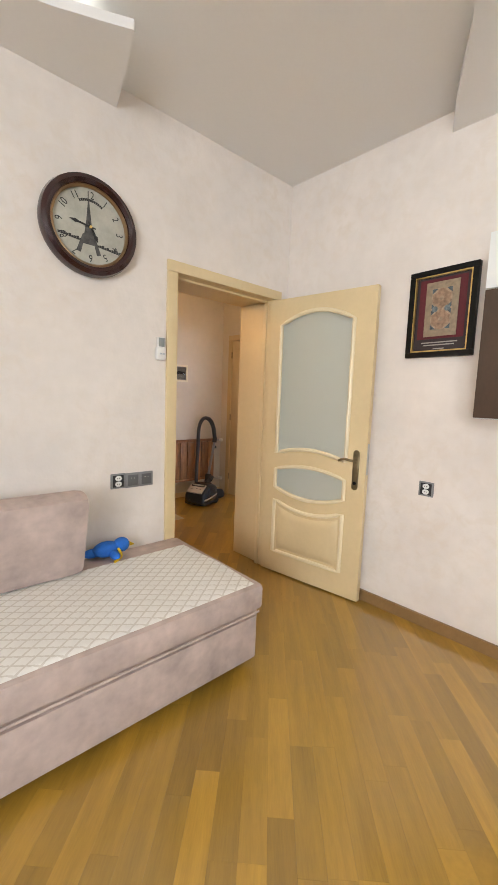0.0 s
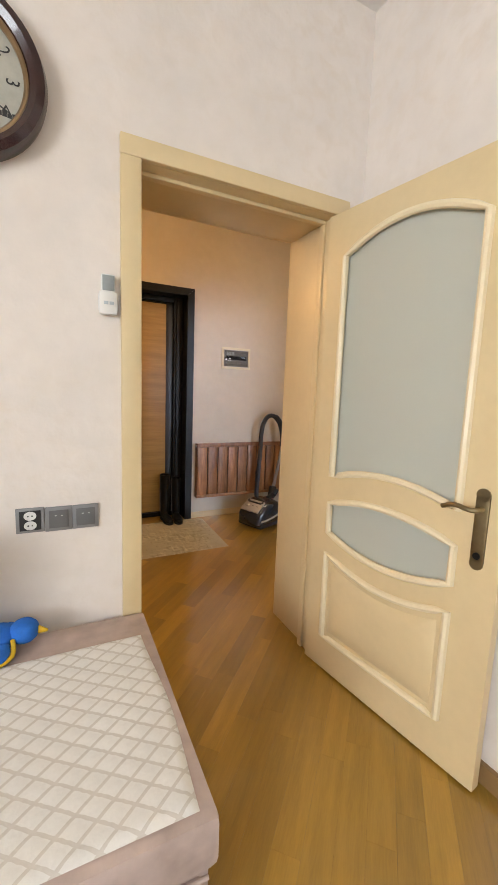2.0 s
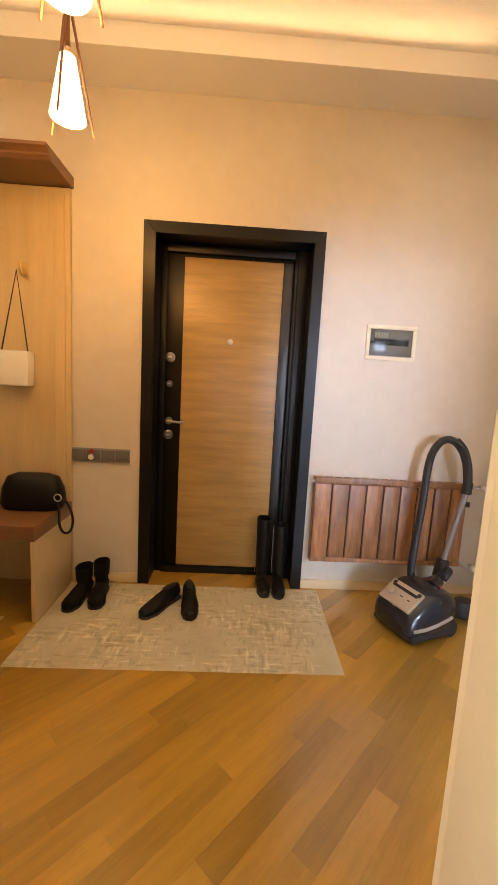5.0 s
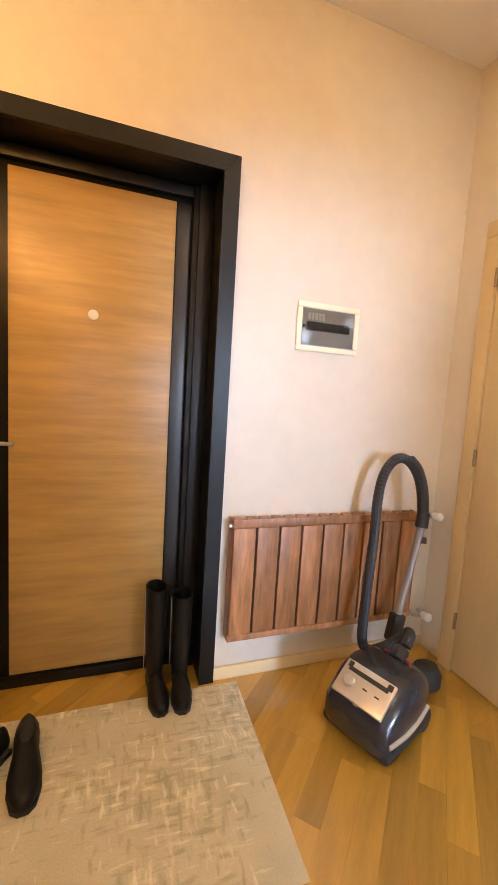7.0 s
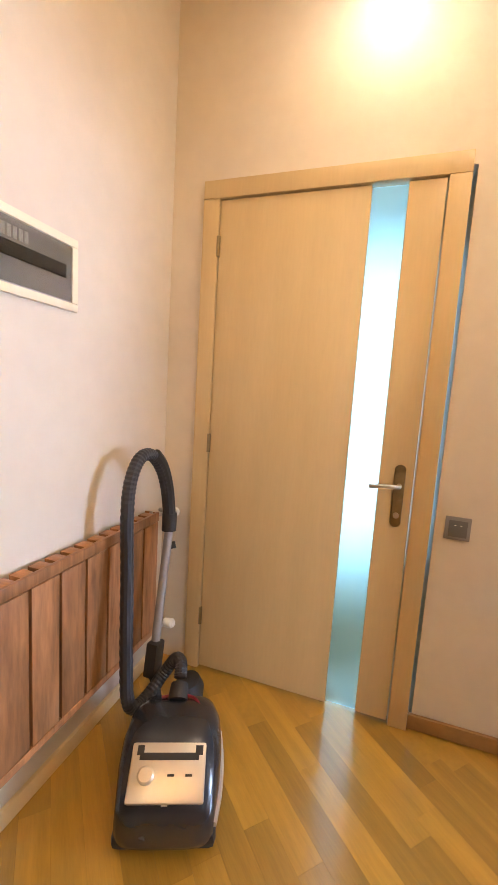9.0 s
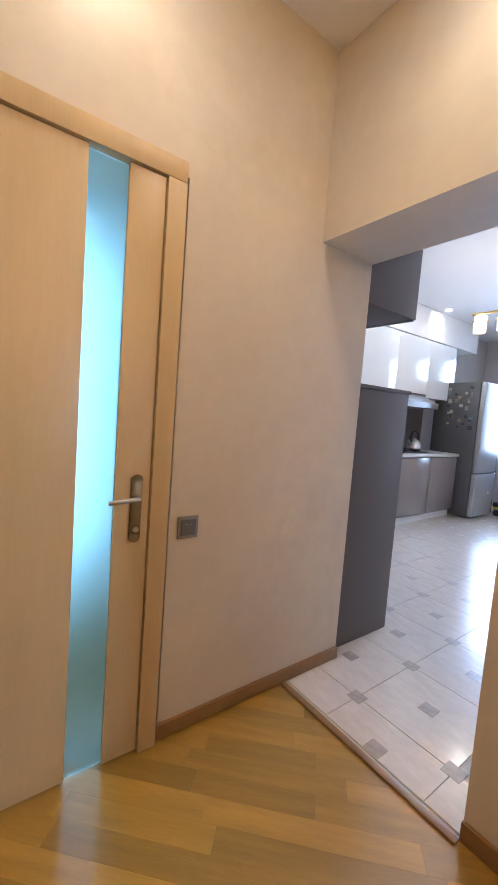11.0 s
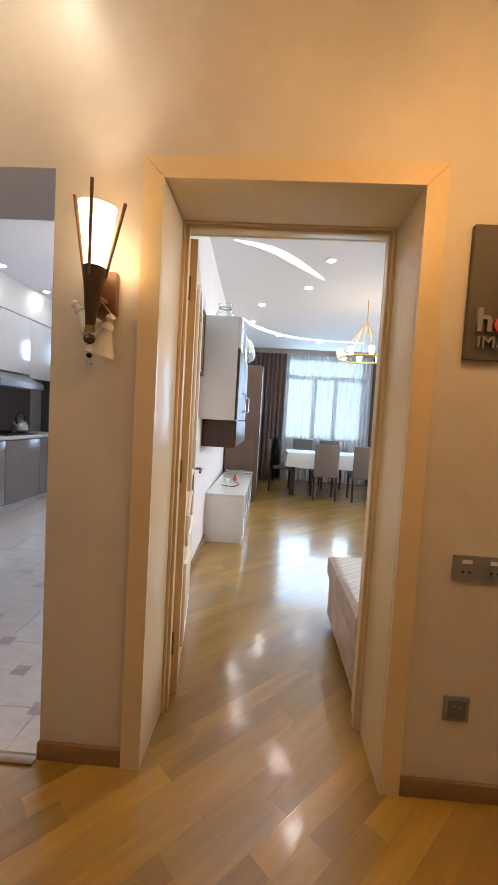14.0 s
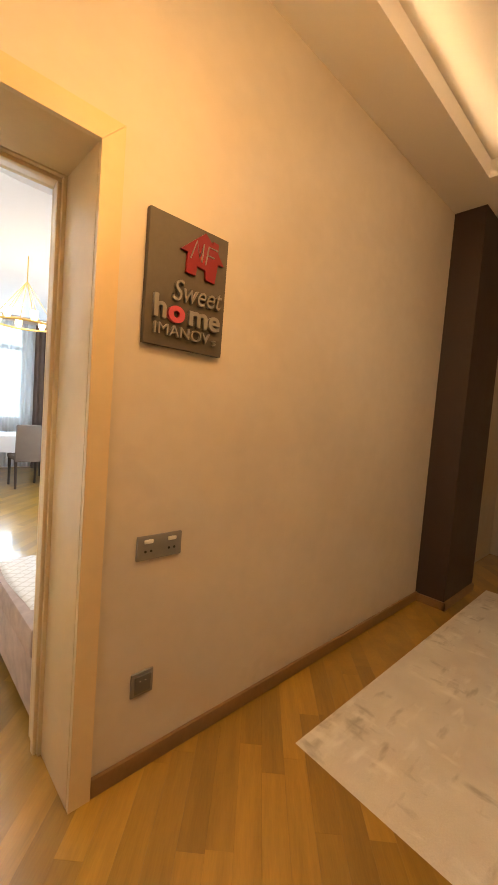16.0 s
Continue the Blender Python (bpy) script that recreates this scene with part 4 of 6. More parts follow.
for y0, y1 in ((-4.54, -3.64), (-3.56, -2.66)):
    p = part("pane", bx((-4.16, y0, 1.01), (-4.155, y1, 2.56)), CLEAR, win2)
    p.visible_shadow = False
quick("backdrop_living", [((-6.5, -9.6, -1.0), (4.0, -9.55, 5.0))], SKY_GLOW)


def curtain(name, x0, x1, y, z0, z1, folds, depth, mat, label):
    bm = bmesh.new()
    n = folds * 8
    rows = []
    for z, k in ((z0, 1.15), ((z0 + z1) / 2, 1.0), (z1, 0.7)):
        rows.append([bm.verts.new((x0 + (x1 - x0) * i / n, y + depth * k * (math.sin(i * 2 * math.pi / 8) + 0.35 * math.sin(i * 1.3)), z)) for i in range(n + 1)])
    for a, b in zip(rows, rows[1:]):
        for i in range(n):
            bm.faces.new((a[i], a[i + 1], b[i + 1], b[i]))
    ob = finish(name, bm, mat, 80)
    return tagged(ob, label, "curtain")


DRAPE = material("brown_drape", (0.2, 0.14, 0.115), 0.85, vary=0.12, scale=6, bump=0.05, bump_scale=90)
curtain("curtain", 0.13, 0.95, -6.66, 0.02, 2.72, 9, 0.035, DRAPE, "heavy brown floor-length curtain gathered at the window")
curtain("curtain", -2.35, -1.67, -6.66, 0.02, 2.72, 8, 0.035, DRAPE, "heavy brown floor-length curtain gathered at the window")
curtain("sheer_curtain", -1.8, 0.35, -6.76, 0.05, 2.72, 26, 0.022, SHEER, "white sheer voile curtain across the window")

# dining table, cloth, chairs
TX0, TX1, TY0, TY1 = -1.75, 0.06, -6.0, -5.15
DARKWOOD = material("dark_stained_wood", (0.045, 0.028, 0.02), 0.35, vary=0.2, scale=5)
table = thing("dining_table", ((TX0 + TX1) / 2, -5.57, 0), "dark wooden dining table under a white cloth", "table")
part("tabletop", bx((TX0, TY0, 0.715), (TX1, TY1, 0.75), 0.004), DARKWOOD, table)
for x in (TX0 + 0.06, TX1 - 0.14):
    for y in (TY0 + 0.06, TY1 - 0.14):
        part("leg", bx((x, y, 0), (x + 0.08, y + 0.08, 0.714), 0.004), DARKWOOD, table)
bm = bmesh.new()
loop = []
for (ax, ay), (bx_, by_) in zip(((TX0, TY0), (TX1, TY0), (TX1, TY1), (TX0, TY1)), ((TX1, TY0), (TX1, TY1), (TX0, TY1), (TX0, TY0))):
    for k in range(14):
        loop.append((ax + (bx_ - ax) * k / 14, ay + (by_ - ay) * k / 14))
cx, cy = (TX0 + TX1) / 2, (TY0 + TY1) / 2
rings = []
for grow, z in ((0.0, 0.756), (0.012, 0.75), (0.03, 0.62), (0.045, 0.5)):
    ring = []
    for k, (x, y) in enumerate(loop):
        d = Vector((x - cx, y - cy)).normalized() * (grow + 0.012 * math.sin(k * 1.9) * (z < 0.7))
        ring.append(bm.verts.new((x + d.x, y + d.y, z + (0.012 * math.cos(k * 0.9) if z < 0.6 else 0))))
    rings.append(ring)
bm.faces.new(rings[0])
for a, b in zip(rings, rings[1:]):
    for k in range(len(a)):
        bm.faces.new((a[k], a[(k + 1) % len(a)], b[(k + 1) % len(a)], b[k]))
tagged(finish("tablecloth", bm, material("white_linen", (0.8, 0.8, 0.8), 0.85, vary=0.03, scale=5, bump=0.05), 50), "white tablecloth hanging over the dining table", "tablecloth")
CHAIR_CLOTH = material("taupe_upholstery", (0.2, 0.165, 0.14), 0.85, vary=0.1, scale=8, bump=0.08, bump_scale=120)
chair = thing("dining_chair", (0, 0, 0), "taupe upholstered dining chair with dark legs", "chair", "chairs round the table")
part("seat", bx((-0.21, -0.22, 0.42), (0.21, 0.2, 0.49), 0.02), CHAIR_CLOTH, chair)
bm = bmesh.new()
add_box(bm, (-0.2, 0.0, 0.0), (0.2, 0.06, 0.55), 0.02, pose(0, 0.17, 0.4, -5, 0, 0))
part("backrest", bm, CHAIR_CLOTH, chair)
for x in (-0.18, 0.18):
    for y in (-0.18, 0.19):
        part("leg", rod((x, y + 0.02 * (1 if y > 0 else -1), 0), (x, y, 0.42), 0.016, 0.022), DARKWOOD, chair)
spots_ = [((-0.56, -5.05), 0), ((-1.2, -5.05), 0), ((-0.3, -6.25), 180), ((-0.85, -6.25), 180), ((0.16, -5.62), -90)]
chair.matrix_basis = pose(spots_[0][0][0], spots_[0][0][1], 0, 0, 0, spots_[0][1])
for (x, y), a in spots_[1:]:
    copy_thing(chair, pose(x, y, 0, 0, 0, a))
jacket = thing("jacket", (0.27, -5.62, 0.25), "black jacket hung over a dining chair back", "jacket")
bm = bmesh.new()
rings = []
for z, w, d in ((0.25, 0.19, 0.075), (0.3, 0.2, 0.085), (0.5, 0.185, 0.08), (0.7, 0.18, 0.085), (0.85, 0.19, 0.085), (0.92, 0.16, 0.07), (0.965, 0.09, 0.045), (0.985, 0.05, 0.02)):
    rings.append([(0.27 + (d + 0.012 * math.sin(3 * a + z * 20)) * math.cos(a), -5.62 + (w + 0.012 * math.sin(5 * a + z * 11)) * math.sin(a), z) for a in [2 * math.pi * k / 24 for k in range(24)]])
add_loft(bm, rings)
part("cloth", bm, SUEDE, jacket, soft=70)
for y in (-5.45, -5.79):
    part("sleeve", tube(smooth_path([(0.28, y, 0.86), (0.31, y + 0.01, 0.7), (0.33, y, 0.5), (0.32, y - 0.01, 0.38)], 5), 0.05, 12), SUEDE, jacket)

# living room lamps
for px, py in LIVING_SPOTS:
    lamp = thing("ceiling_spot", (px, py, 2.774), "small round recessed ceiling spotlight, lit", "ceiling light", "recessed living room spots")
    part("ring", lathe([(0.036, 0.0), (0.048, 0.0), (0.048, -0.006), (0.036, -0.008), (0.036, 0.0)], pose(px, py, 2.774), 24, caps=False), PLASTIC, lamp)
    part("lens", lathe([(0.035, -0.001), (0.035, -0.005)], pose(px, py, 2.774), 20), SPOT_GLOW, lamp, "glowing lens")
ch = thing("chandelier", (-0.64, -3.05, 2.88), "brass ring chandelier with lit glass shades", "chandelier")
cxy = (-0.66, -3.1)
part("canopy", lathe([(0.05, 0), (0.05, -0.02), (0.012, -0.035)], pose(*cxy, 2.879), 24), GOLD, ch)
part("rod", rod((*cxy, 2.85), (*cxy, 2.5), 0.006), GOLD, ch)
part("ring", tube([(cxy[0] + 0.3 * math.cos(a * math.pi / 16), cxy[1] + 0.3 * math.sin(a * math.pi / 16), 2.08) for a in range(32)], 0.012, 8, True), GOLD, ch, "brass ring")
for k in range(8):
    a = 2 * math.pi * k / 8
    p = (cxy[0] + 0.3 * math.cos(a), cxy[1] + 0.3 * math.sin(a), 2.08)
    part("chain", rod((*cxy, 2.52), (p[0], p[1], 2.09), 0.004, None, 6), GOLD, ch)
    part("shade", lathe([(0.022, 0.01), (0.035, 0.05), (0.035, 0.1), (0.0, 0.105)], pose(p[0], p[1], 2.08), 14), SHADE, ch, "lit amber glass shade")
bulb("chandelier_bulb", (cxy[0], cxy[1], 2.28), 6, (1.0, 0.75, 0.45), 0.15)

# ---- hall ----
fb = thing("fuse_box", (1.34, 2.18, 1.6), "white recessed fuse box with a smoked door", "fuse box")
bm = bmesh.new()
frame_ring(bm, 0.309, 0.21, 0.024, 0.0, 0.012, pose(1.3415, 2.183, 1.599, 90, 0, 0), 0.004)
part("frame", bm, material("ivory_plastic", (0.78, 0.72, 0.54), 0.4, vary=0.03), fb)
part("backplate", bx((1.2, 2.178, 1.51), (1.48, 2.1825, 1.69)), material("grey_tray", (0.45, 0.44, 0.42), 0.5, vary=0.04), fb)
part("breaker_row", bx((1.235, 2.1745, 1.585), (1.45, 2.1785, 1.622), 0.001), RUBBER, fb, "dark row of breakers")
for k in range(5):
    part("breaker", bx((1.24 + 0.017 * k, 2.1745, 1.63), (1.252 + 0.017 * k, 2.1785, 1.66), 0.001), PLASTIC, fb)
part("smoked_door", bx((1.212, 2.171, 1.522), (1.471, 2.1735, 1.676), 0.001), glass("smoked_acrylic", (0.72, 0.73, 0.72), 0.04), fb, "smoked acrylic door")
part("catch", lathe([(0.008, 0), (0.006, 0.005)], pose(1.22, 2.171, 1.6, 90, 0, 0), 12), RUBBER, fb)

rad = thing("radiator", (1.42, 2.13, 0.22), "wood-grain panel radiator with white valves", "radiator")
RX0, RX1, RZ0, RZ1 = 0.932, 1.9, 0.218, 0.762
part("body", bx((RX0 + 0.006, 2.118, RZ0 + 0.008), (RX1 - 0.006, 2.17, RZ1 - 0.02), 0.002), material("dark_gap", (0.03, 0.018, 0.012), 0.6), rad)
n = 9
for k in range(n):
    w = (RX1 - RX0) / n
    part("slat", bx((RX0 + w * k + 0.005, 2.105, RZ0 + 0.03), (RX0 + w * (k + 1) - 0.005, 2.1185, RZ1 - 0.04), 0.002), RAD_WOOD, rad)
part("rail", bx((RX0, 2.105, RZ1 - 0.038), (RX1, 2.1185, RZ1), 0.003), RAD_WOOD, rad)
part("rail", bx((RX0, 2.105, RZ0), (RX1, 2.1185, RZ0 + 0.028), 0.003), RAD_WOOD, rad)
part("side_cover", bx((RX0, 2.119, RZ0), (RX0 + 0.005, 2.172, RZ1 - 0.003), 0.001), RAD_WOOD, rad)
part("side_cover", bx((RX1 - 0.005, 2.119, RZ0), (RX1, 2.172, RZ1 - 0.003), 0.001), RAD_WOOD, rad)
bm = bmesh.new()
for k in range(16):
    add_box(bm, (RX0 + 0.012 + k * 0.0595, 2.124, RZ1 - 0.0195), (RX0 + 0.055 + k * 0.0595, 2.166, RZ1 - 0.004), 0.002)
part("top_grille", bm, RAD_WOOD, rad, "slotted top grille")
part("bleed_plug", rod((RX0 - 0.012, 2.13, RZ1 - 0.03), (RX0 + 0.01, 2.13, RZ1 - 0.03), 0.011), STEEL, rad)
for z in (0.205, 0.735):
    part("pipe", tube(smooth_path([(RX1 - 0.01, 2.14, z + (0.02 if z > 0.5 else 0.05)), (RX1 + 0.05, 2.13, z), (RX1 + 0.1, 2.12, z), (RX1 + 0.11, 2.17, z)], 4), 0.009), STEEL, rad)
    part("valve", lathe([(0.014, 0), (0.02, 0.008), (0.022, 0.045), (0.014, 0.055)], pose(RX1 + 0.1, 2.125, z, 85, 15, 0), 16), PLASTIC, rad, "white radiator valve")

vac = thing("vacuum_cleaner", (1.54, 1.82, 0), "graphite vacuum cleaner with a silver panel and black hose", "vacuum cleaner")
VM = pose(1.497, 1.785, 0, 0, 0, 22) @ Matrix.Diagonal((0.94, 1.08, 0.97, 1))
GRAPHITE = material("graphite_plastic", (0.02, 0.024, 0.034), 0.25, vary=0.08, scale=20, coat=0.3)
bm = bmesh.new()
rings = []
for x, w, z0, z1 in ((-0.218, 0.085, 0.05, 0.125), (-0.212, 0.108, 0.035, 0.155), (-0.195, 0.12, 0.025, 0.178), (-0.1, 0.132, 0.022, 0.246), (-0.02, 0.136, 0.022, 0.266), (0.06, 0.132, 0.024, 0.262), (0.13, 0.118, 0.03, 0.235), (0.18, 0.095, 0.045, 0.19), (0.205, 0.06, 0.07, 0.14)):
    ring = []
    for k in range(32):
        a = 2 * math.pi * k / 32
        c, s_ = math.cos(a), math.sin(a)
        e = 0.5
        flare = 1.0 + 0.1 * (1 - s_) / 2
        ring.append(VM @ Vector((x, w * flare * abs(c) ** e * (1 if c > 0 else -1), (z0 + z1) / 2 + (z1 - z0) / 2 * abs(s_) ** e * (1 if s_ > 0 else -1))))
    rings.append(ring)
add_loft(bm, rings)
part("body", bm, GRAPHITE, vac, soft=60)
part("skirt", bx((-0.2, -0.134, 0.014), (0.16, 0.134, 0.06), 0.02, VM), RUBBER, vac, "black bumper skirt")
SILVER = material("silver_plastic", (0.56, 0.53, 0.47), 0.3, 0.45, vary=0.04, scale=20)
TM = VM @ pose(-0.148, 0, 0.212, 0, -35, 0)
top = part("top_panel", bx((-0.07, -0.098, -0.006), (0.072, 0.098, 0.012), 0.007, TM), SILVER, vac, "silver control panel")
part("handle_slot", bx((0.028, -0.08, 0.0118), (0.046, 0.076, 0.0145), 0.001, TM), RUBBER, top, "black carrying slot")
part("slot_end", bx((0.04, -0.09, 0.0118), (0.064, -0.07, 0.0145), 0.001, TM), RUBBER, top)
part("slot_end", bx((0.04, 0.066, 0.0118), (0.064, 0.084, 0.0145), 0.001, TM), RUBBER, top)
part("knob", lathe([(0.022, 0.012), (0.022, 0.023), (0.017, 0.028)], TM @ pose(-0.008, 0.054, 0), 20), SILVER, top)
for y in (-0.01, -0.056):
    part("button", bx((-0.01, y - 0.009, 0.0118), (-0.004, y + 0.009, 0.0145), 0.001, TM), RUBBER, top)
part("front_seam", bx((-0.073, -0.008, -0.012), (-0.069, 0.008, 0.002), 0.001, TM), STEEL, top)
part("red_trim", tube([VM @ Vector(p) for p in smooth_path([(0.05, -0.075, 0.254), (0.1, -0.05, 0.25), (0.115, 0.0, 0.249), (0.1, 0.05, 0.25)], 6)], 0.005, 8), material("red_trim", (0.25, 0.02, 0.03), 0.35), vac, "dark red trim ring")
part("side_strip", tube([VM @ Vector(p) for p in smooth_path([(-0.188, -0.127, 0.088), (-0.1, -0.14, 0.096), (0.0, -0.143, 0.112), (0.09, -0.136, 0.125)], 6)], 0.009), SILVER, vac, "silver side strip")
for y in (-0.112, 0.112):
    part("wheel", rod(VM @ Vector((0.11, y - 0.018, 0.046)), VM @ Vector((0.11, y + 0.018, 0.046)), 0.045, None, 24), RUBBER, vac)
part("castor", rod(VM @ Vector((-0.14, -0.02, 0.018)), VM @ Vector((-0.14, 0.02, 0.018)), 0.018), RUBBER, vac)
part("hose_socket", rod(VM @ Vector((0.1, 0.0, 0.235)), VM @ Vector((0.15, 0.0, 0.262)), 0.036, 0.03), RUBBER, vac)
part("floor_brush", lathe([(0.05, 0.0), (0.068, 0.012), (0.07, 0.06), (0.05, 0.1), (0.0, 0.112)], pose(1.835, 1.905, 0.0), 28, (1.15, 0.9)), RUBBER, vac)
hose = smooth_path([(1.655, 1.85, 0.255), (1.69, 1.868, 0.285), (1.705, 1.9, 0.28), (1.68, 1.935, 0.225), (1.61, 1.955, 0.185), (1.555, 1.97, 0.178), (1.532, 1.985, 0.23), (1.548, 2.005, 0.4), (1.578, 2.03, 0.65), (1.592, 2.045, 0.85), (1.615, 2.05, 0.96), (1.665, 2.05, 1.03), (1.73, 2.045, 1.035), (1.79, 2.035, 0.97), (1.825, 2.025, 0.86), (1.836, 2.02, 0.77)], 12)
part("hose", tube(hose, [0.0235 if i % 2 else 0.0215 for i in range(len(hose))], 12), material("hose_rubber", (0.024, 0.026, 0.034), 0.5, vary=0.1), vac, "ribbed black hose", 20)
part("hose_grip", tube(smooth_path([(1.745, 2.042, 1.035), (1.79, 2.035, 0.985), (1.82, 2.027, 0.9), (1.834, 2.02, 0.79)], 6), 0.0262), RUBBER, vac, "black hand grip")
part("collar", rod((1.837, 2.02, 0.79), (1.83, 2.017, 0.72), 0.029), RUBBER, vac)
part("pipe", rod((1.831, 2.017, 0.725), (1.735, 2.005, 0.29), 0.017), material("grey_tube", (0.3, 0.3, 0.31), 0.4, 0.3, vary=0.05, scale=20), vac, "grey telescopic pipe")
part("pipe_clip", rod((1.842, 2.01, 0.67), (1.836, 2.0, 0.645), 0.014), RUBBER, vac)
part("pipe_foot", bx((-0.032, -0.024, -0.07), (0.032, 0.024, 0.06), 0.01, pose(1.722, 2.0, 0.25, 0, 10, 0)), RUBBER, vac)
part("pipe_end", rod((1.715, 2.0, 0.2), (1.72, 1.97, 0.04), 0.018), RUBBER, vac)


# footwear
def shoe(name, m, length, width, height, mat, label, shaft=0.0, group=""):
    """A shoe along local y, toe at -y; shaft: height of a boot's leg."""
    o = thing(name, m.translation, label, "shoe" if not shaft else "boot", group)
    rings = []
    for t, w, h in ((0.0, 0.3, 0.42), (0.03, 0.55, 0.5), (0.12, 0.85, 0.52), (0.3, 1.0, 0.62), (0.45, 0.9, 0.8), (0.62, 0.75, 0.95), (0.8, 0.78, 1.0), (0.95, 0.72, 1.0), (1.0, 0.5, 0.95)):
        ring = []
        for k in range(16):
            a = 2 * math.pi * k / 16
            z = height * h * (0.5 + 0.5 * math.sin(a))
            ring.append(m @ Vector((width / 2 * w * math.cos(a) * (1 if math.sin(a) < 0.2 else 0.86), length * (t - 0.5), 0.012 + max(0.0, z))))
        rings.append(ring)
    bm = bmesh.new()
    add_loft(bm, rings)
    part("upper", bm, mat, o, soft=70)
    bm = bmesh.new()
    pl = [(width / 2 * w, length * (t - 0.5)) for t, w in ((0.0, 0.3), (0.06, 0.7), (0.25, 1.0), (0.42, 0.9), (0.6, 0.7), (0.85, 0.76), (1.0, 0.5))]
    add_prism(bm, pl + [(-x, y) for x, y in reversed(pl)], 0.002, 0.016, m)
    sole = part("sole", bm, RUBBER, o)
    part("heel", bx((-width * 0.36, length * 0.26, 0), (width * 0.36, length * 0.49, 0.02), 0.004, m), RUBBER, sole)
    if shaft:
        bm = bmesh.new()
        y = length * 0.28
        prof = [(0.042, height * 0.6), (0.044, height), (0.046, height + 0.05), (0.052, shaft * 0.6), (0.056, shaft), (0.05, shaft), (0.046, shaft * 0.7)]
        add_lathe(bm, prof, m @ pose(0, y, 0), 18, (0.82, 1.12))
        leg = part("shaft", bm, mat, o, soft=60)
        part("zip", rod(m @ Vector((-0.045, y, height)), m @ Vector((-0.047, y, shaft * 0.96)), 0.0025, None, 6), STEEL, leg)
    else:
        bm = bmesh.new()
        add_lathe(bm, [(0.03, 0.0), (0.031, 0.004), (0.028, 0.006)], m @ pose(0, length * 0.26, height * 1.0 + 0.006), 18, (0.75, 1.9))
        part("collar", bm, RUBBER, o)
    return o


shoe("dress_shoe", pose(0.04, 1.88, 0.006, 0, 0, -32), 0.3, 0.1, 0.085, LEATHER, "black leather slip-on shoe lying on the doormat", group="pair of slip-on shoes")
shoe("dress_shoe", pose(0.205, 1.9, 0.006, 0, 0, 8), 0.3, 0.1, 0.085, LEATHER, "black leather slip-on shoe lying on the doormat", group="pair of slip-on shoes")
shoe("tall_boot", pose(0.645, 2.14, 0.004, 0, 0, 4), 0.25, 0.085, 0.08, LEATHER, "tall black leather boot standing by the entrance", 0.45, "pair of tall boots")
shoe("tall_boot", pose(0.745, 2.13, 0.004, 0, 0, -4), 0.25, 0.085, 0.08, LEATHER, "tall black leather boot standing by the entrance", 0.415, "pair of tall boots")
shoe("ankle_boot", pose(-0.33, 1.95, 0.006, 0, 0, 6), 0.25, 0.1, 0.09, SUEDE, "black suede ankle boot beside the coat rack", 0.2, "pair of ankle boots")
shoe("ankle_boot", pose(-0.44, 1.92, 0.006, 0, 0, -8), 0.26, 0.1, 0.09, SUEDE, "black suede ankle boot beside the coat rack", 0.18, "pair of ankle boots")

# mat and rug
def rug(name, poly, mat, label, thick=0.006, cell=0.05, amp=0.0015):
    """A low pile sheet over a four-sided outline, slightly uneven."""
    a, b, c, d = (Vector(p) for p in poly)
    nu, nv = int((b - a).length / cell) + 1, int((d - a).length / cell) + 1
    bm = bmesh.new()
    g = []
    for i in range(nu + 1):
        row = []
        for j in range(nv + 1):
            p = a.lerp(b, i / nu).lerp(d.lerp(c, i / nu), j / nv)
            e = i in (0, nu) or j in (0, nv)
            row.append(bm.verts.new((p.x, p.y, 0.001 if e else thick + amp * noise.noise(Vector((p.x * 6, p.y * 6, 3))))))
        g.append(row)
    for i in range(nu):
        for j in range(nv):
            bm.faces.new((g[i][j], g[i + 1][j], g[i + 1][j + 1], g[i][j + 1]))
    return tagged(finish(name, bm, mat, 50), label, "rug")


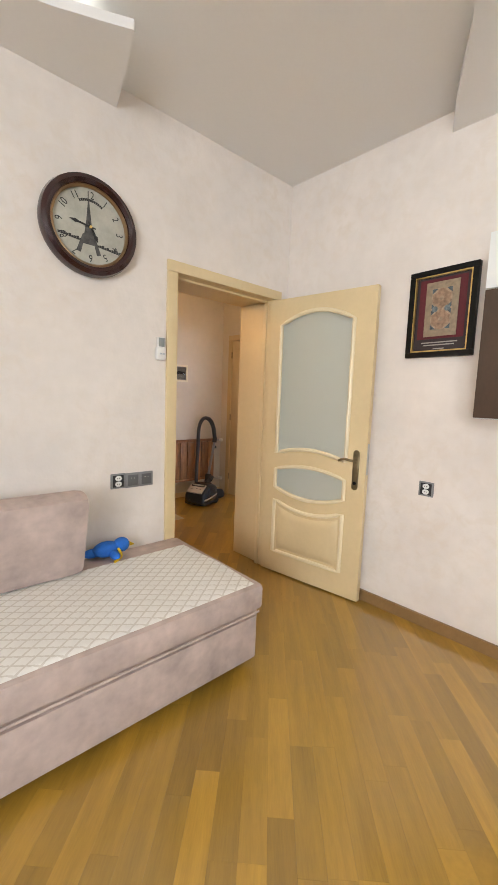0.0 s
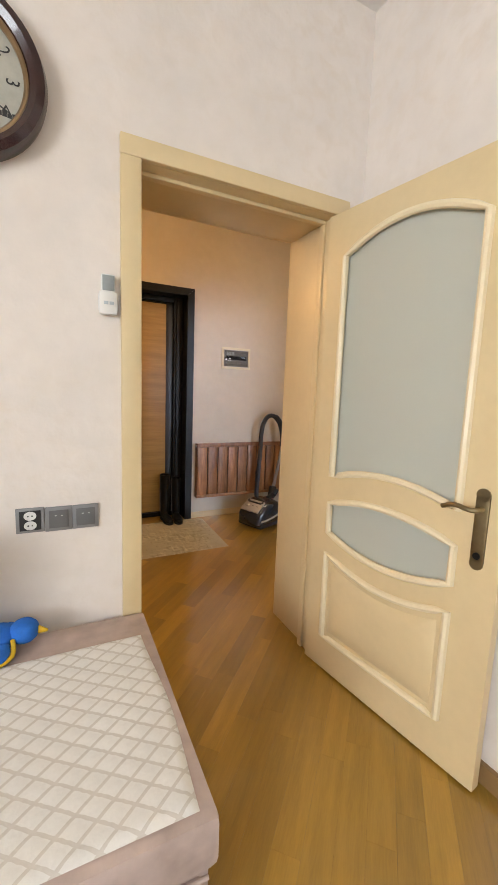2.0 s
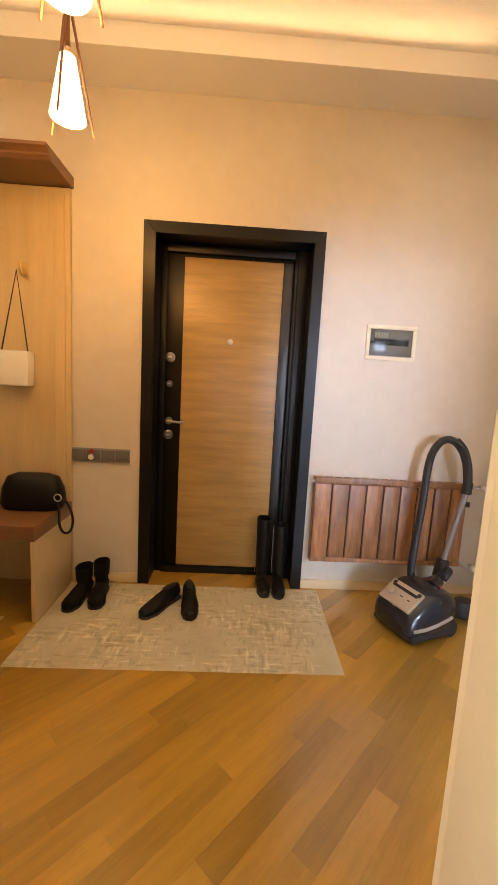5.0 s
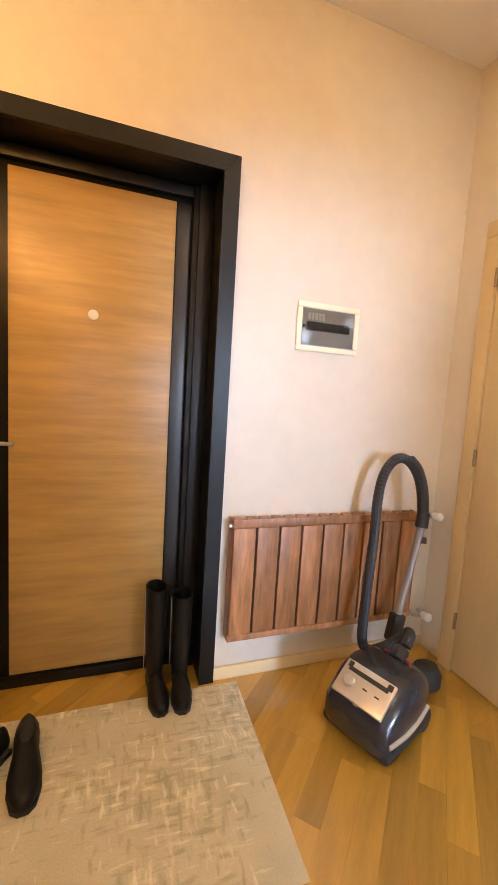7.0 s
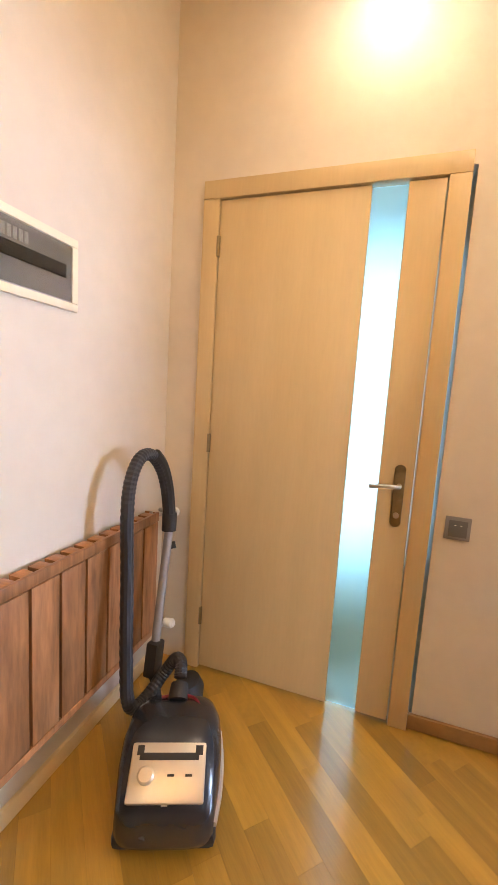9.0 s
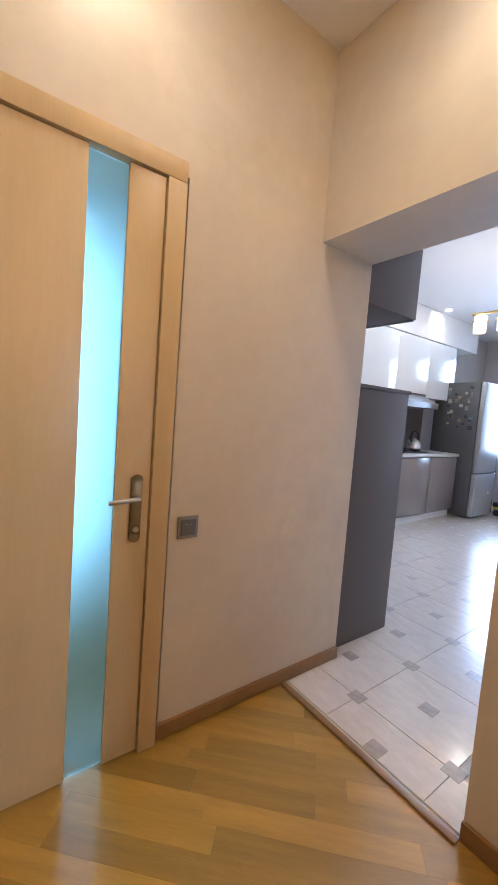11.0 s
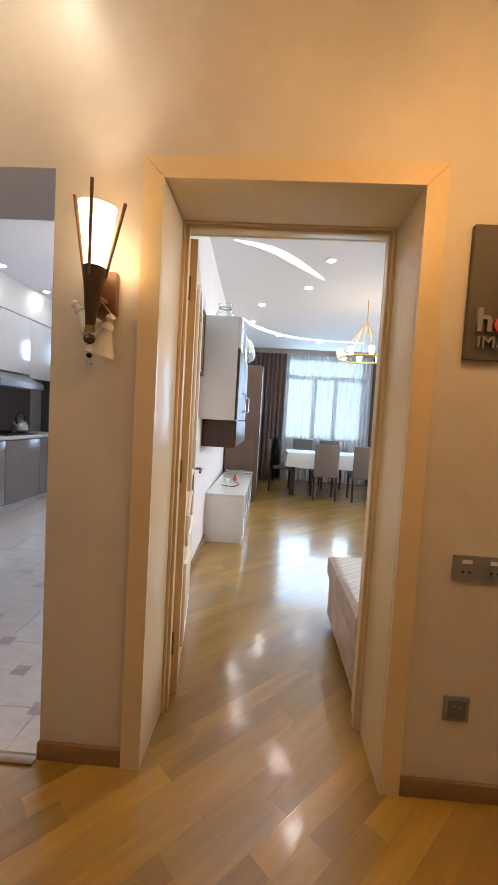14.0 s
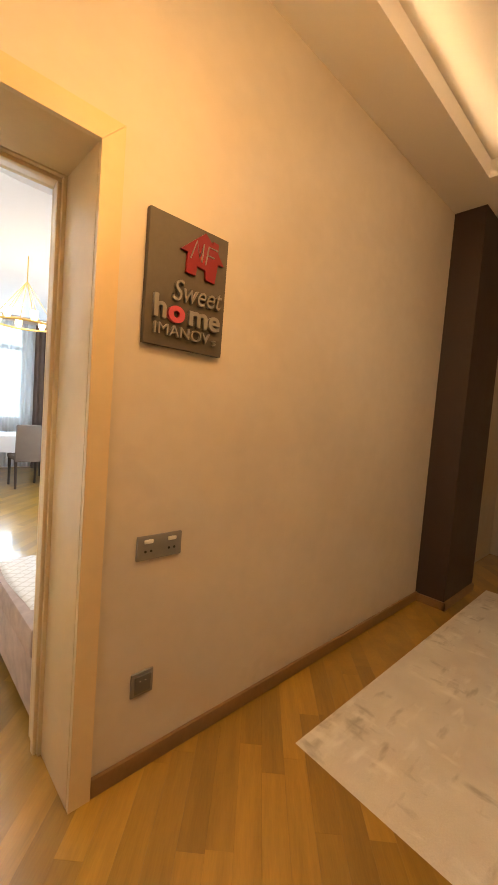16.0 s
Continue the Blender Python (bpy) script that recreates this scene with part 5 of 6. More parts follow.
def pile(name, c, c2, c3, c4, hatch=((10, 48, 1), (44, 11, 1)), sparse=0.84):
    """Short pile with a worn abstract weave of small cross-hatched marks."""
    m = material(name, c, 0.85, vary=0.1, scale=5, bump=0.25, bump_scale=170, c2=c2)
    t = m.node_tree
    b = t.nodes["Principled BSDF"]
    co = t.nodes.new("ShaderNodeTexCoord")
    outs = []
    for st in hatch:
        mp = t.nodes.new("ShaderNodeMapping")
        mp.inputs["Scale"].default_value = st
        t.links.new(co.outputs["Object"], mp.inputs[0])
        nz = t.nodes.new("ShaderNodeTexNoise")
        nz.inputs["Scale"].default_value, nz.inputs["Detail"].default_value = 1.0, 3
        t.links.new(mp.outputs[0], nz.inputs["Vector"])
        outs.append(nz.outputs[0])
    patch = t.nodes.new("ShaderNodeTexNoise")
    patch.inputs["Scale"].default_value = 2.4
    t.links.new(co.outputs["Object"], patch.inputs["Vector"])
    worn = math_node(t, "MULTIPLY", patch.outputs[0], 0.5)
    dark = math_node(t, "ADD", math_node(t, "MAXIMUM", outs[0], outs[1]), worn)
    light = math_node(t, "SUBTRACT", worn, math_node(t, "MINIMUM", outs[0], outs[1]))
    for value, edge, colour, most in ((dark, sparse, c3, 0.55), (light, -0.12, c4, 0.65)):
        ramp = t.nodes.new("ShaderNodeMapRange")
        ramp.inputs[1].default_value, ramp.inputs[2].default_value = edge - 0.03, edge + 0.12
        ramp.inputs[4].default_value = most
        t.links.new(value, ramp.inputs[0])
        was = b.inputs["Base Color"].links[0].from_socket
        mx = t.nodes.new("ShaderNodeMix")
        mx.data_type = "RGBA"
        mx.inputs[7].default_value = (*colour, 1)
        t.links.new(ramp.outputs[0], mx.inputs[0])
        t.links.new(was, mx.inputs[6])
        t.links.new(mx.outputs[2], b.inputs["Base Color"])
    return m


rug("doormat", [(-0.566, 1.375, 0), (0.975, 1.378, 0), (1.0, 2.145, 0), (-0.566, 2.145, 0)], pile("mat_pile", (0.56, 0.515, 0.39), (0.42, 0.385, 0.28), (0.25, 0.225, 0.14), (0.8, 0.75, 0.58)), "beige low-pile mat in front of the entrance door")
rug("hall_rug", [(-3.3, 0.655, 0), (-0.8, 0.655, 0), (-0.76, 1.75, 0), (-3.3, 1.75, 0)], pile("rug_pile", (0.78, 0.75, 0.68), (0.62, 0.58, 0.52), (0.3, 0.27, 0.22), (0.88, 0.86, 0.8), ((5, 17, 1), (15, 6, 1)), 0.9), "pale grey-beige rug with a worn abstract pattern")

# coat rack against the end wall
rack = thing("coat_rack", (-1.1, 2.1, 0), "maple coat rack with a walnut cornice and bench", "coat rack")
part("back_panel", bx((-1.7, 2.158, 0.0), (-0.572, 2.182, 2.335), 0.003), RACK_WOOD, rack)
for x in (-1.66, -0.66):
    part("stile", bx((x, 2.148, 0.02), (x + 0.06, 2.159, 2.3), 0.003), RACK_WOOD, rack)
bm = bmesh.new()
sec = [(2.18, 2.34), (1.9, 2.34), (1.885, 2.355), (1.885, 2.365), (1.87, 2.38), (1.855, 2.385), (1.855, 2.4), (2.18, 2.4)]
add_loft(bm, [[(x, y - k, z) for y, z in sec] for x, k in ((-1.73, 0.0), (-0.56, 0.0))])
part("cornice", bm, RACK_DARK, rack, "walnut cornice")
part("bench_seat", bx((-1.7, 1.68, 0.45), (-0.562, 2.147, 0.53), 0.006), RACK_DARK, rack, "walnut bench board")
for x in (-1.695, -0.592):
    part("bench_panel", bx((x, 1.7, 0.0), (x + 0.022, 2.147, 0.449), 0.003), RACK_WOOD, rack)
for x in (-0.82, -1.1, -1.38):
    hk = part("hook", tube(smooth_path([(x, 2.155, 1.86), (x, 2.11, 1.84), (x, 2.09, 1.88), (x, 2.1, 1.92)], 5), 0.007), GOLD, rack, "brass coat hook")
    part("hook_plate", bx((x - 0.012, 2.15, 1.83), (x + 0.012, 2.158, 1.91), 0.003), GOLD, hk)
bag = thing("handbag", (-0.72, 1.98, 0.53), "black leather handbag with a looped strap on the bench", "handbag")
bm = bmesh.new()
rings = []
for z, w, d in ((0.532, 0.16, 0.07), (0.56, 0.175, 0.085), (0.65, 0.165, 0.075), (0.715, 0.14, 0.05), (0.735, 0.09, 0.02)):
    rings.append([(-0.715 + w * math.copysign(abs(math.cos(a)) ** 0.6, math.cos(a)), 1.99 + d * math.copysign(abs(math.sin(a)) ** 0.6, math.sin(a)), z) for a in [2 * math.pi * k / 24 for k in range(24)]])
add_loft(bm, rings)
part("body", bm, LEATHER, bag, soft=60)
part("strap", tube(smooth_path([(-0.57, 1.93, 0.63), (-0.5, 1.925, 0.585), (-0.47, 1.925, 0.5), (-0.48, 1.925, 0.43), (-0.515, 1.925, 0.41), (-0.542, 1.925, 0.45), (-0.545, 1.925, 0.54), (-0.565, 1.93, 0.6)], 8), 0.007), LEATHER, bag)
part("buckle", tube([(-0.55 + 0.02 * math.cos(a), 1.92, 0.615 + 0.02 * math.sin(a)) for a in [math.pi * k / 6 for k in range(12)]], 0.004, 6, True), STEEL, bag, "steel ring buckle")
wb = thing("hanging_bag", (-0.84, 2.1, 1.3), "small white bag hung from the coat rack", "bag")
part("pouch", bx((-0.95, 2.06, 1.22), (-0.77, 2.14, 1.42), 0.02), PLASTIC, wb)
part("cord", tube([(-0.94, 2.1, 1.41), (-0.84, 2.09, 1.86), (-0.79, 2.1, 1.41)], 0.004, 6), RUBBER, wb)
strip = thing("socket_strip", (-0.4, 2.18, 0.82), "long grey switch and socket strip on the hall wall", "socket strip")
part("plate", bx((-0.58, 2.171, 0.78), (-0.222, 2.182, 0.863), 0.003), GREY_PLATE, strip)
for k in range(4):
    part("key", bx((-0.572 + 0.088 * k, 2.168, 0.79), (-0.49 + 0.088 * k, 2.172, 0.853), 0.002), GREY_KEY, strip)
plug = part("plug", rod((-0.45, 2.168, 0.812), (-0.45, 2.145, 0.812), 0.017), PLASTIC, strip, "white plug")
part("plug", rod((-0.45, 2.168, 0.845), (-0.45, 2.15, 0.845), 0.014), material("red_plastic", (0.4, 0.03, 0.03), 0.4), strip, "red plug")


# ---- hall lamps ----
def cone_shade(o, tip, base, r0, r1, label="lit white glass cone"):
    """A lit glass cone from tip to base with three dark bars along it."""
    m, length = axis_frame(tip, base)
    part("shade", lathe([(r0, 0), (r0 + (r1 - r0) * 0.5, length * 0.5), (r1, length), (r1 - 0.004, length), (r0, 0.01)], m, 28), SHADE, o, label)
    for k in range(3):
        a = 2 * math.pi * k / 3 + 0.5
        c, s_ = math.cos(a), math.sin(a)
        part("bar", rod(m @ Vector((r0 * 0.6 * c, r0 * 0.6 * s_, -0.14)), m @ Vector((r1 * 1.45 * c, r1 * 1.45 * s_, length + 0.035)), 0.006, 0.004, 8), RACK_DARK, o, "dark wooden bar")


sc = thing("wall_lamp", (1.02, 0.37, 1.7), "torch-shaped wall lamp with a lit glass cone", "wall lamp")
m, length = axis_frame((1.02, 0.455, 1.712), (1.006, 0.48, 1.9))
part("shade", lathe([(0.031, 0), (0.044, length * 0.5), (0.057, length), (0.053, length), (0.028, 0.01)], m, 32), SHADE, sc, "lit white glass cone")
for low, high in (((1.056, 0.45, 1.69), (1.088, 0.465, 1.937)), ((1.022, 0.49, 1.69), (0.992, 0.553, 1.94)), ((0.988, 0.45, 1.69), (0.926, 0.466, 1.915))):
    part("bar", rod(low, high, 0.0045, 0.0055, 10), RACK_DARK, sc, "dark wooden bar")
part("torch_cone", rod((1.02, 0.455, 1.722), (1.03, 0.455, 1.54), 0.037, 0.014, 24), material("dark_torch", (0.06, 0.028, 0.016), 0.4, vary=0.15, scale=8), sc, "dark wooden torch stem")
part("back_block", bx((0.975, 0.361, 1.595), (1.05, 0.395, 1.735), 0.006), RACK_DARK, sc)
part("arm", rod((1.015, 0.39, 1.63), (1.025, 0.45, 1.63), 0.016), RACK_DARK, sc)
part("band", lathe([(0.015, 0.0), (0.0165, 0.004), (0.015, 0.018), (0.013, 0.02)], pose(1.03, 0.455, 1.522), 20), BRASS, sc, "brass end band")
part("bead", lathe([(0.0, -0.018), (0.014, -0.012), (0.019, 0), (0.014, 0.012), (0.0, 0.018)], pose(1.03, 0.456, 1.5), 18), material("dark_bead", (0.09, 0.06, 0.045), 0.25, vary=0.3, scale=40), sc, "dark patterned bead")
part("bead", lathe([(0.0, -0.014), (0.01, -0.008), (0.012, 0), (0.01, 0.01), (0.0, 0.014)], pose(1.029, 0.457, 1.47), 16), CLEAR, sc, "clear glass bead")
part("bead", lathe([(0.0, -0.01), (0.009, -0.004), (0.009, 0.004), (0.0, 0.01)], pose(1.028, 0.457, 1.448), 16), BLACK, sc, "black bead")
part("drop", lathe([(0.0, -0.012), (0.011, -0.007), (0.006, 0.004), (0.0, 0.01)], pose(1.028, 0.457, 1.428), 16), CLEAR, sc, "clear glass drop")
up = spot("sconce_uplight", (1.013, 0.505, 1.89), 9, (1.0, 0.82, 0.6), 80)
up.matrix_world = look((1.013, 0.505, 1.89), (1.05, 0.5, 2.8))
bulb("sconce_side_bulb", (0.955, 0.43, 1.75), 0.4, (1.0, 0.68, 0.36), 0.03)
for x, y, z, lean, k in ((1.078, 0.42, 1.59, 38, 0.9), (0.995, 0.41, 1.535, -16, 1.15)):
    orn2 = thing("hanging_ornament", (x, y, z), "small white plaster bell figure hung on the wall lamp", "ornament", "white ornaments on the lamp")
    om = pose(x, y, z, 0, lean, 0) @ Matrix.Scale(k, 4)
    part("skirt", lathe([(0.0, 0.012), (0.014, 0.01), (0.02, -0.01), (0.03, -0.035), (0.043, -0.062), (0.044, -0.07), (0.0, -0.066)], om, 24, (1, 0.6)), PLASTIC, orn2)
    part("bust", lathe([(0.0, 0.052), (0.011, 0.048), (0.015, 0.038), (0.01, 0.026), (0.017, 0.016), (0.018, 0.006), (0.0, 0.004)], om, 18, (1, 0.8)), PLASTIC, orn2)
    part("string", rod(om @ Vector((0, 0, 0.05)), (1.02, 0.44, 1.645), 0.0015, None, 6), PLASTIC, orn2)
# Fittings for all hall spots, with the added west fill spot among them.
for px, py, pz, watts in HALL_SPOTS:
    lamp = thing("ceiling_spot", (px, py, pz), "small round recessed hall spotlight, unseen, lit", "ceiling light", "recessed hall spots")
    part("ring", lathe([(0.036, 0.0), (0.048, 0.0), (0.048, -0.006), (0.036, -0.008), (0.036, 0.0)], pose(px, py, pz - 0.001), 24, caps=False), PLASTIC, lamp)
    part("lens", lathe([(0.035, -0.001), (0.035, -0.005)], pose(px, py, pz - 0.001), 20), SPOT_GLOW, lamp, "glowing lens")
pend = thing("hall_chandelier", (-0.18, 1.185, 2.99), "dark wooden ceiling lamp with two lit glass cones", "chandelier")
CH = (-0.18, 1.185)
part("canopy", lathe([(0.06, 0), (0.06, -0.025), (0.015, -0.04)], pose(*CH, 2.989), 24), RACK_DARK, pend)
part("stem", rod((*CH, 2.96), (*CH, 2.62), 0.012), RACK_DARK, pend)
part("hub", lathe([(0.0, -0.03), (0.04, -0.015), (0.04, 0.02), (0.0, 0.04)], pose(*CH, 2.62), 20), RACK_DARK, pend)
for x, y in ((-0.08, 0.935), (-0.28, 1.435)):
    part("arm", tube(smooth_path([(*CH, 2.62), ((CH[0] + x) / 2, (CH[1] + y) / 2, 2.66), (x, y, 2.62), (x, y, 2.5)], 6), 0.01), RACK_DARK, pend)
    cone_shade(pend, (x, y, 2.47), (x, y, 2.26), 0.028, 0.066)
    bulb("chandelier_bulb", (x, y, 2.2), 11.5, WARM, 0.05)

# ---- sign on the hall wall ----
sign = thing("name_sign", (-0.35, 0.37, 1.73), "grey board sign with raised letters and a red house", "sign")
SM = pose(-0.332, 0.362, 1.72, 90, 0, 180)
part("board", bx((-0.16, -0.212, 0), (0.16, 0.212, 0.022), 0.003, SM), material("grey_board", (0.11, 0.095, 0.075), 0.65, vary=0.12, scale=9), sign)
RED = material("red_acrylic", (0.22, 0.004, 0.008), 0.35, vary=0.05)
SILV = material("grey_letters", (0.26, 0.245, 0.225), 0.45, vary=0.05)
house = [(-0.047, 0.112), (0.05, 0.195), (0.083, 0.166), (0.085, 0.178), (0.108, 0.176), (0.108, 0.142), (0.137, 0.107), (0.11, 0.105), (0.1, 0.035), (0.06, 0.038), (0.058, 0.07), (0.022, 0.075), (0.018, 0.042), (-0.022, 0.042), (-0.018, 0.11)]
hs = part("house", prism([(x, y + 0.004) for x, y in house], 0.022, 0.032, SM), RED, sign, "red acrylic house")
for pts in (((-0.04, 0.075), (-0.015, 0.145), (0.0, 0.09), (0.018, 0.145), (0.012, 0.075)), ((0.03, 0.07), (0.042, 0.142), (0.085, 0.14)), ((0.036, 0.108), (0.07, 0.108))):
    part("line", tube([SM @ Vector((x * 0.9 + 0.028, y * 0.9 + 0.029, 0.033)) for x, y in pts], 0.0028, 6), SILV, hs, "pale monogram line")
lettering("word", "Sweet", 0.1, SM @ pose(0.028, -0.022, 0.03, 0, 0, 3), SILV, sign, 0.006, 0.3, 0.82)
lettering("word", "h", 0.1, SM @ pose(-0.112, -0.092, 0.03), SILV, sign, 0.007, 0, 1.05, 0.0025)
lettering("word", "o", 0.1, SM @ pose(-0.05, -0.095, 0.03), material("pink_letter", (0.55, 0.08, 0.12), 0.4), sign, 0.007, 0, 1.15, 0.004)
lettering("word", "me", 0.1, SM @ pose(0.066, -0.095, 0.03), SILV, sign, 0.007, 0, 1.1, 0.0025)
lettering("word", "IMANOV", 0.052, SM @ pose(-0.02, -0.16, 0.03), SILV, sign, 0.006, 0, 1.12)
lettering("word", "s", 0.04, SM @ pose(0.115, -0.165, 0.03), SILV, sign, 0.006, 0, 1.1)

# ---- kitchen ----
tall = thing("kitchen_tall_unit", (2.6, -0.26, 0), "taupe tall kitchen unit with a thin top", "cabinet")
part("carcass", bx((2.125, -0.5, 0.09), (3.2, -0.004, 1.47), 0.002), GREY_UNIT, tall)
part("plinth", bx((2.15, -0.45, 0.004), (3.2, -0.02, 0.09)), GREY_UNIT, tall)
part("side_panel", bx((2.105, -0.52, 0.004), (2.124, -0.004, 1.47), 0.002), GREY_UNIT, tall)
part("top", bx((2.098, -0.53, 1.472), (3.2, -0.004, 1.492), 0.002), GREY_UNIT, tall)
upper = thing("kitchen_wall_unit", (2.6, -0.2, 1.91), "taupe wall-hung kitchen unit", "cabinet")
part("carcass", bx((2.1, -0.5, 1.91), (3.4, -0.004, 2.415), 0.002), GREY_UNIT, upper)
part("light_strip", bx((2.11, -0.498, 1.903), (3.4, -0.485, 1.9095)), STEEL, upper)
TAUPE_FRONT = material("taupe_gloss", (0.27, 0.23, 0.22), 0.2, vary=0.04, coat=0.3)
for k in range(5):
    y0 = -0.62 - 0.7 * k
    u0 = -0.62 - 0.734 * k
    b = thing("kitchen_base_unit", (3.78, y0 - 0.35, 0), "taupe gloss base unit on a white plinth", "cabinet", "run of kitchen base units")
    part("carcass", bx((3.51, y0 - 0.699, 0.1), (4.09, y0, 0.88), 0.001), GREY_UNIT, b)
    part("door", bx((3.488, y0 - 0.697, 0.115), (3.509, y0 - 0.003, 0.865), 0.002), TAUPE_FRONT, b)
    part("plinth", bx((3.54, y0 - 0.699, 0.004), (3.56, y0, 0.1)), WHITE_GLOSS, b, "white plinth")
    u = thing("kitchen_upper_unit", (3.95, y0 - 0.35, 1.68), "white gloss kitchen wall unit", "cabinet", "run of kitchen wall units")
    part("carcass", bx((3.765, u0 - 0.733, 1.68 if k != 3 else 1.72), (4.09, u0, 2.47), 0.001), WHITE_GLOSS, u)
    part("door", bx((3.745, u0 - 0.7325, 1.68 if k != 3 else 1.72), (3.764, u0 - 0.0005, 2.455), 0.001), WHITE_GLOSS, u)
wt = thing("worktop", (3.78, -2.4, 0.88), "pale kitchen worktop with a rounded edge", "worktop")
part("slab", bx((3.46, -4.12, 0.882), (4.09, -0.62, 0.92), 0.006), material("pale_worktop", (0.62, 0.58, 0.54), 0.3, vary=0.08, scale=30), wt)
quick("backsplash", [((4.082, -4.12, 0.92), (4.099, -0.6, 1.68))], GREY_UNIT)
hob = thing("gas_hob", (3.75, -3.15, 0.92), "black gas hob with cast iron grates", "hob")
part("plate", bx((3.55, -3.45, 0.921), (4.0, -2.85, 0.932), 0.004), RUBBER, hob)
for y in (-3.3, -3.0):
    for x in (3.67, 3.88):
        part("grate", tube([(x - 0.08, y, 0.95), (x + 0.08, y, 0.95), (x, y, 0.95), (x, y - 0.08, 0.95), (x, y + 0.08, 0.95)], 0.006, 6), RUBBER, hob)
        part("burner", rod((x, y, 0.93), (x, y, 0.943), 0.035), RUBBER, hob)
ket = thing("kettle", (3.7, -3.2, 0.95), "polished steel kettle on the hob", "kettle")
KM = pose(3.68, -3.28, 0.957)
part("body", lathe([(0.08, 0), (0.095, 0.02), (0.09, 0.08), (0.055, 0.13), (0.03, 0.14)], KM, 28), STEEL, ket)
part("lid", lathe([(0.032, 0.14), (0.03, 0.15), (0.008, 0.155), (0.01, 0.17), (0.0, 0.172)], KM, 20), STEEL, ket)
part("handle", tube(smooth_path([KM @ Vector(p) for p in ((0, -0.075, 0.1), (0, -0.09, 0.19), (0, 0, 0.25), (0, 0.09, 0.19), (0, 0.075, 0.1))], 6), 0.009), RUBBER, ket, "black arched handle")
part("spout", rod(KM @ Vector((0, 0.07, 0.06)), KM @ Vector((0, 0.15, 0.12)), 0.02, 0.011), STEEL, ket)
hood = thing("cooker_hood", (3.8, -3.2, 1.5), "slim steel cooker hood under the wall units", "cooker hood")
part("canopy", bx((3.58, -3.62, 1.52), (4.09, -2.75, 1.6), 0.004), STEEL, hood)
bm = bmesh.new()
add_loft(bm, [[(3.6, -3.6, 1.602), (4.09, -3.6, 1.602), (4.09, -2.77, 1.602), (3.6, -2.77, 1.602)], [(3.75, -3.5, 1.7), (4.09, -3.5, 1.7), (4.09, -2.85, 1.7), (3.75, -2.85, 1.7)]])
part("shroud", bm, STEEL, hood)
fr = thing("refrigerator", (3.6, -4.5, 0), "tall silver two-door fridge with magnets on its side", "refrigerator")
FSIDE = material("fridge_side", (0.13, 0.13, 0.135), 0.35, 0.3, vary=0.05)
part("cabinet", bx((3.29, -4.78, 0.03), (3.93, -4.15, 1.95), 0.006), FSIDE, fr)
SILV2 = material("fridge_silver", (0.55, 0.57, 0.6), 0.25, 0.6, vary=0.03)
part("door", bx((3.215, -4.78, 0.05), (3.285, -4.152, 0.66), 0.01), SILV2, fr)
part("door", bx((3.215, -4.78, 0.675), (3.285, -4.152, 1.95), 0.01), SILV2, fr)
rnd = random.Random(5)
for k in range(34):
    x, z = rnd.uniform(3.33, 3.72), rnd.uniform(1.3, 1.88)
    s_ = rnd.uniform(0.014, 0.03)
    c = rnd.choice(((0.6, 0.58, 0.52), (0.05, 0.05, 0.05), (0.35, 0.28, 0.2), (0.2, 0.25, 0.3), (0.5, 0.45, 0.4)))
    part("magnet", bx((x - s_, -4.1495, z - s_), (x + s_ * rnd.uniform(0.6, 1.3), -4.144, z + s_ * rnd.uniform(0.5, 1.2)), 0.002), material("magnet_print", c, 0.5, vary=0.2, scale=60), fr)
kl = thing("kitchen_chandelier", (2.33, -2.5, 2.88), "brass bar chandelier with lit cylindrical shades", "chandelier")
part("canopy", lathe([(0.065, 0), (0.055, -0.04), (0.012, -0.06)], pose(2.335, -2.5, 2.879), 24), GOLD, kl)
part("drop_rod", rod((2.335, -2.5, 2.83), (2.335, -2.5, 2.7), 0.004), GOLD, kl)
for x in (2.285, 2.385):
    part("rod", rod((x, -2.5, 2.7), (x, -2.5, 2.45), 0.004), GOLD, kl)
part("cross_bar", rod((2.22, -2.5, 2.7), (2.435, -2.5, 2.7), 0.012), GOLD, kl)
part("bar", rod((1.93, -2.5, 2.445), (2.73, -2.5, 2.445), 0.012), GOLD, kl)
for k in range(4):
    x = 1.99 + 0.219 * k
    part("shade", lathe([(0.02, 0.0), (0.056, -0.02), (0.056, -0.18), (0.05, -0.18), (0.05, -0.025)], pose(x, -2.5, 2.435), 18), SHADE, kl, "lit white glass cylinder")
    part("gallery", lathe([(0.058, -0.012), (0.075, -0.012), (0.075, -0.018), (0.058, -0.018), (0.058, -0.012)], pose(x, -2.5, 2.38), 20, caps=False), GOLD, kl, "thin brass ring")
bulb("kitchen_bulb", (2.33, -2.5, 2.12), 14, (1.0, 0.85, 0.65), 0.1)
for px, py in ((3.6, -2.75), (3.6, -3.65), (3.6, -1.85)):
    lamp = thing("ceiling_spot", (px, py, 2.88), "small round recessed kitchen spotlight, lit", "ceiling light", "recessed kitchen spots")
    part("ring", lathe([(0.036, 0.0), (0.048, 0.0), (0.048, -0.006), (0.036, -0.008), (0.036, 0.0)], pose(px, py, 2.881), 24, caps=False), PLASTIC, lamp)
    part("lens", lathe([(0.035, -0.001), (0.035, -0.005)], pose(px, py, 2.881), 20), SPOT_GLOW, lamp, "glowing lens")
kw = thing("window_2", (2.8, -6.12, 0.75), "white kitchen window full of daylight", "window")
kw["kind"] = "structure"
bm = bmesh.new()
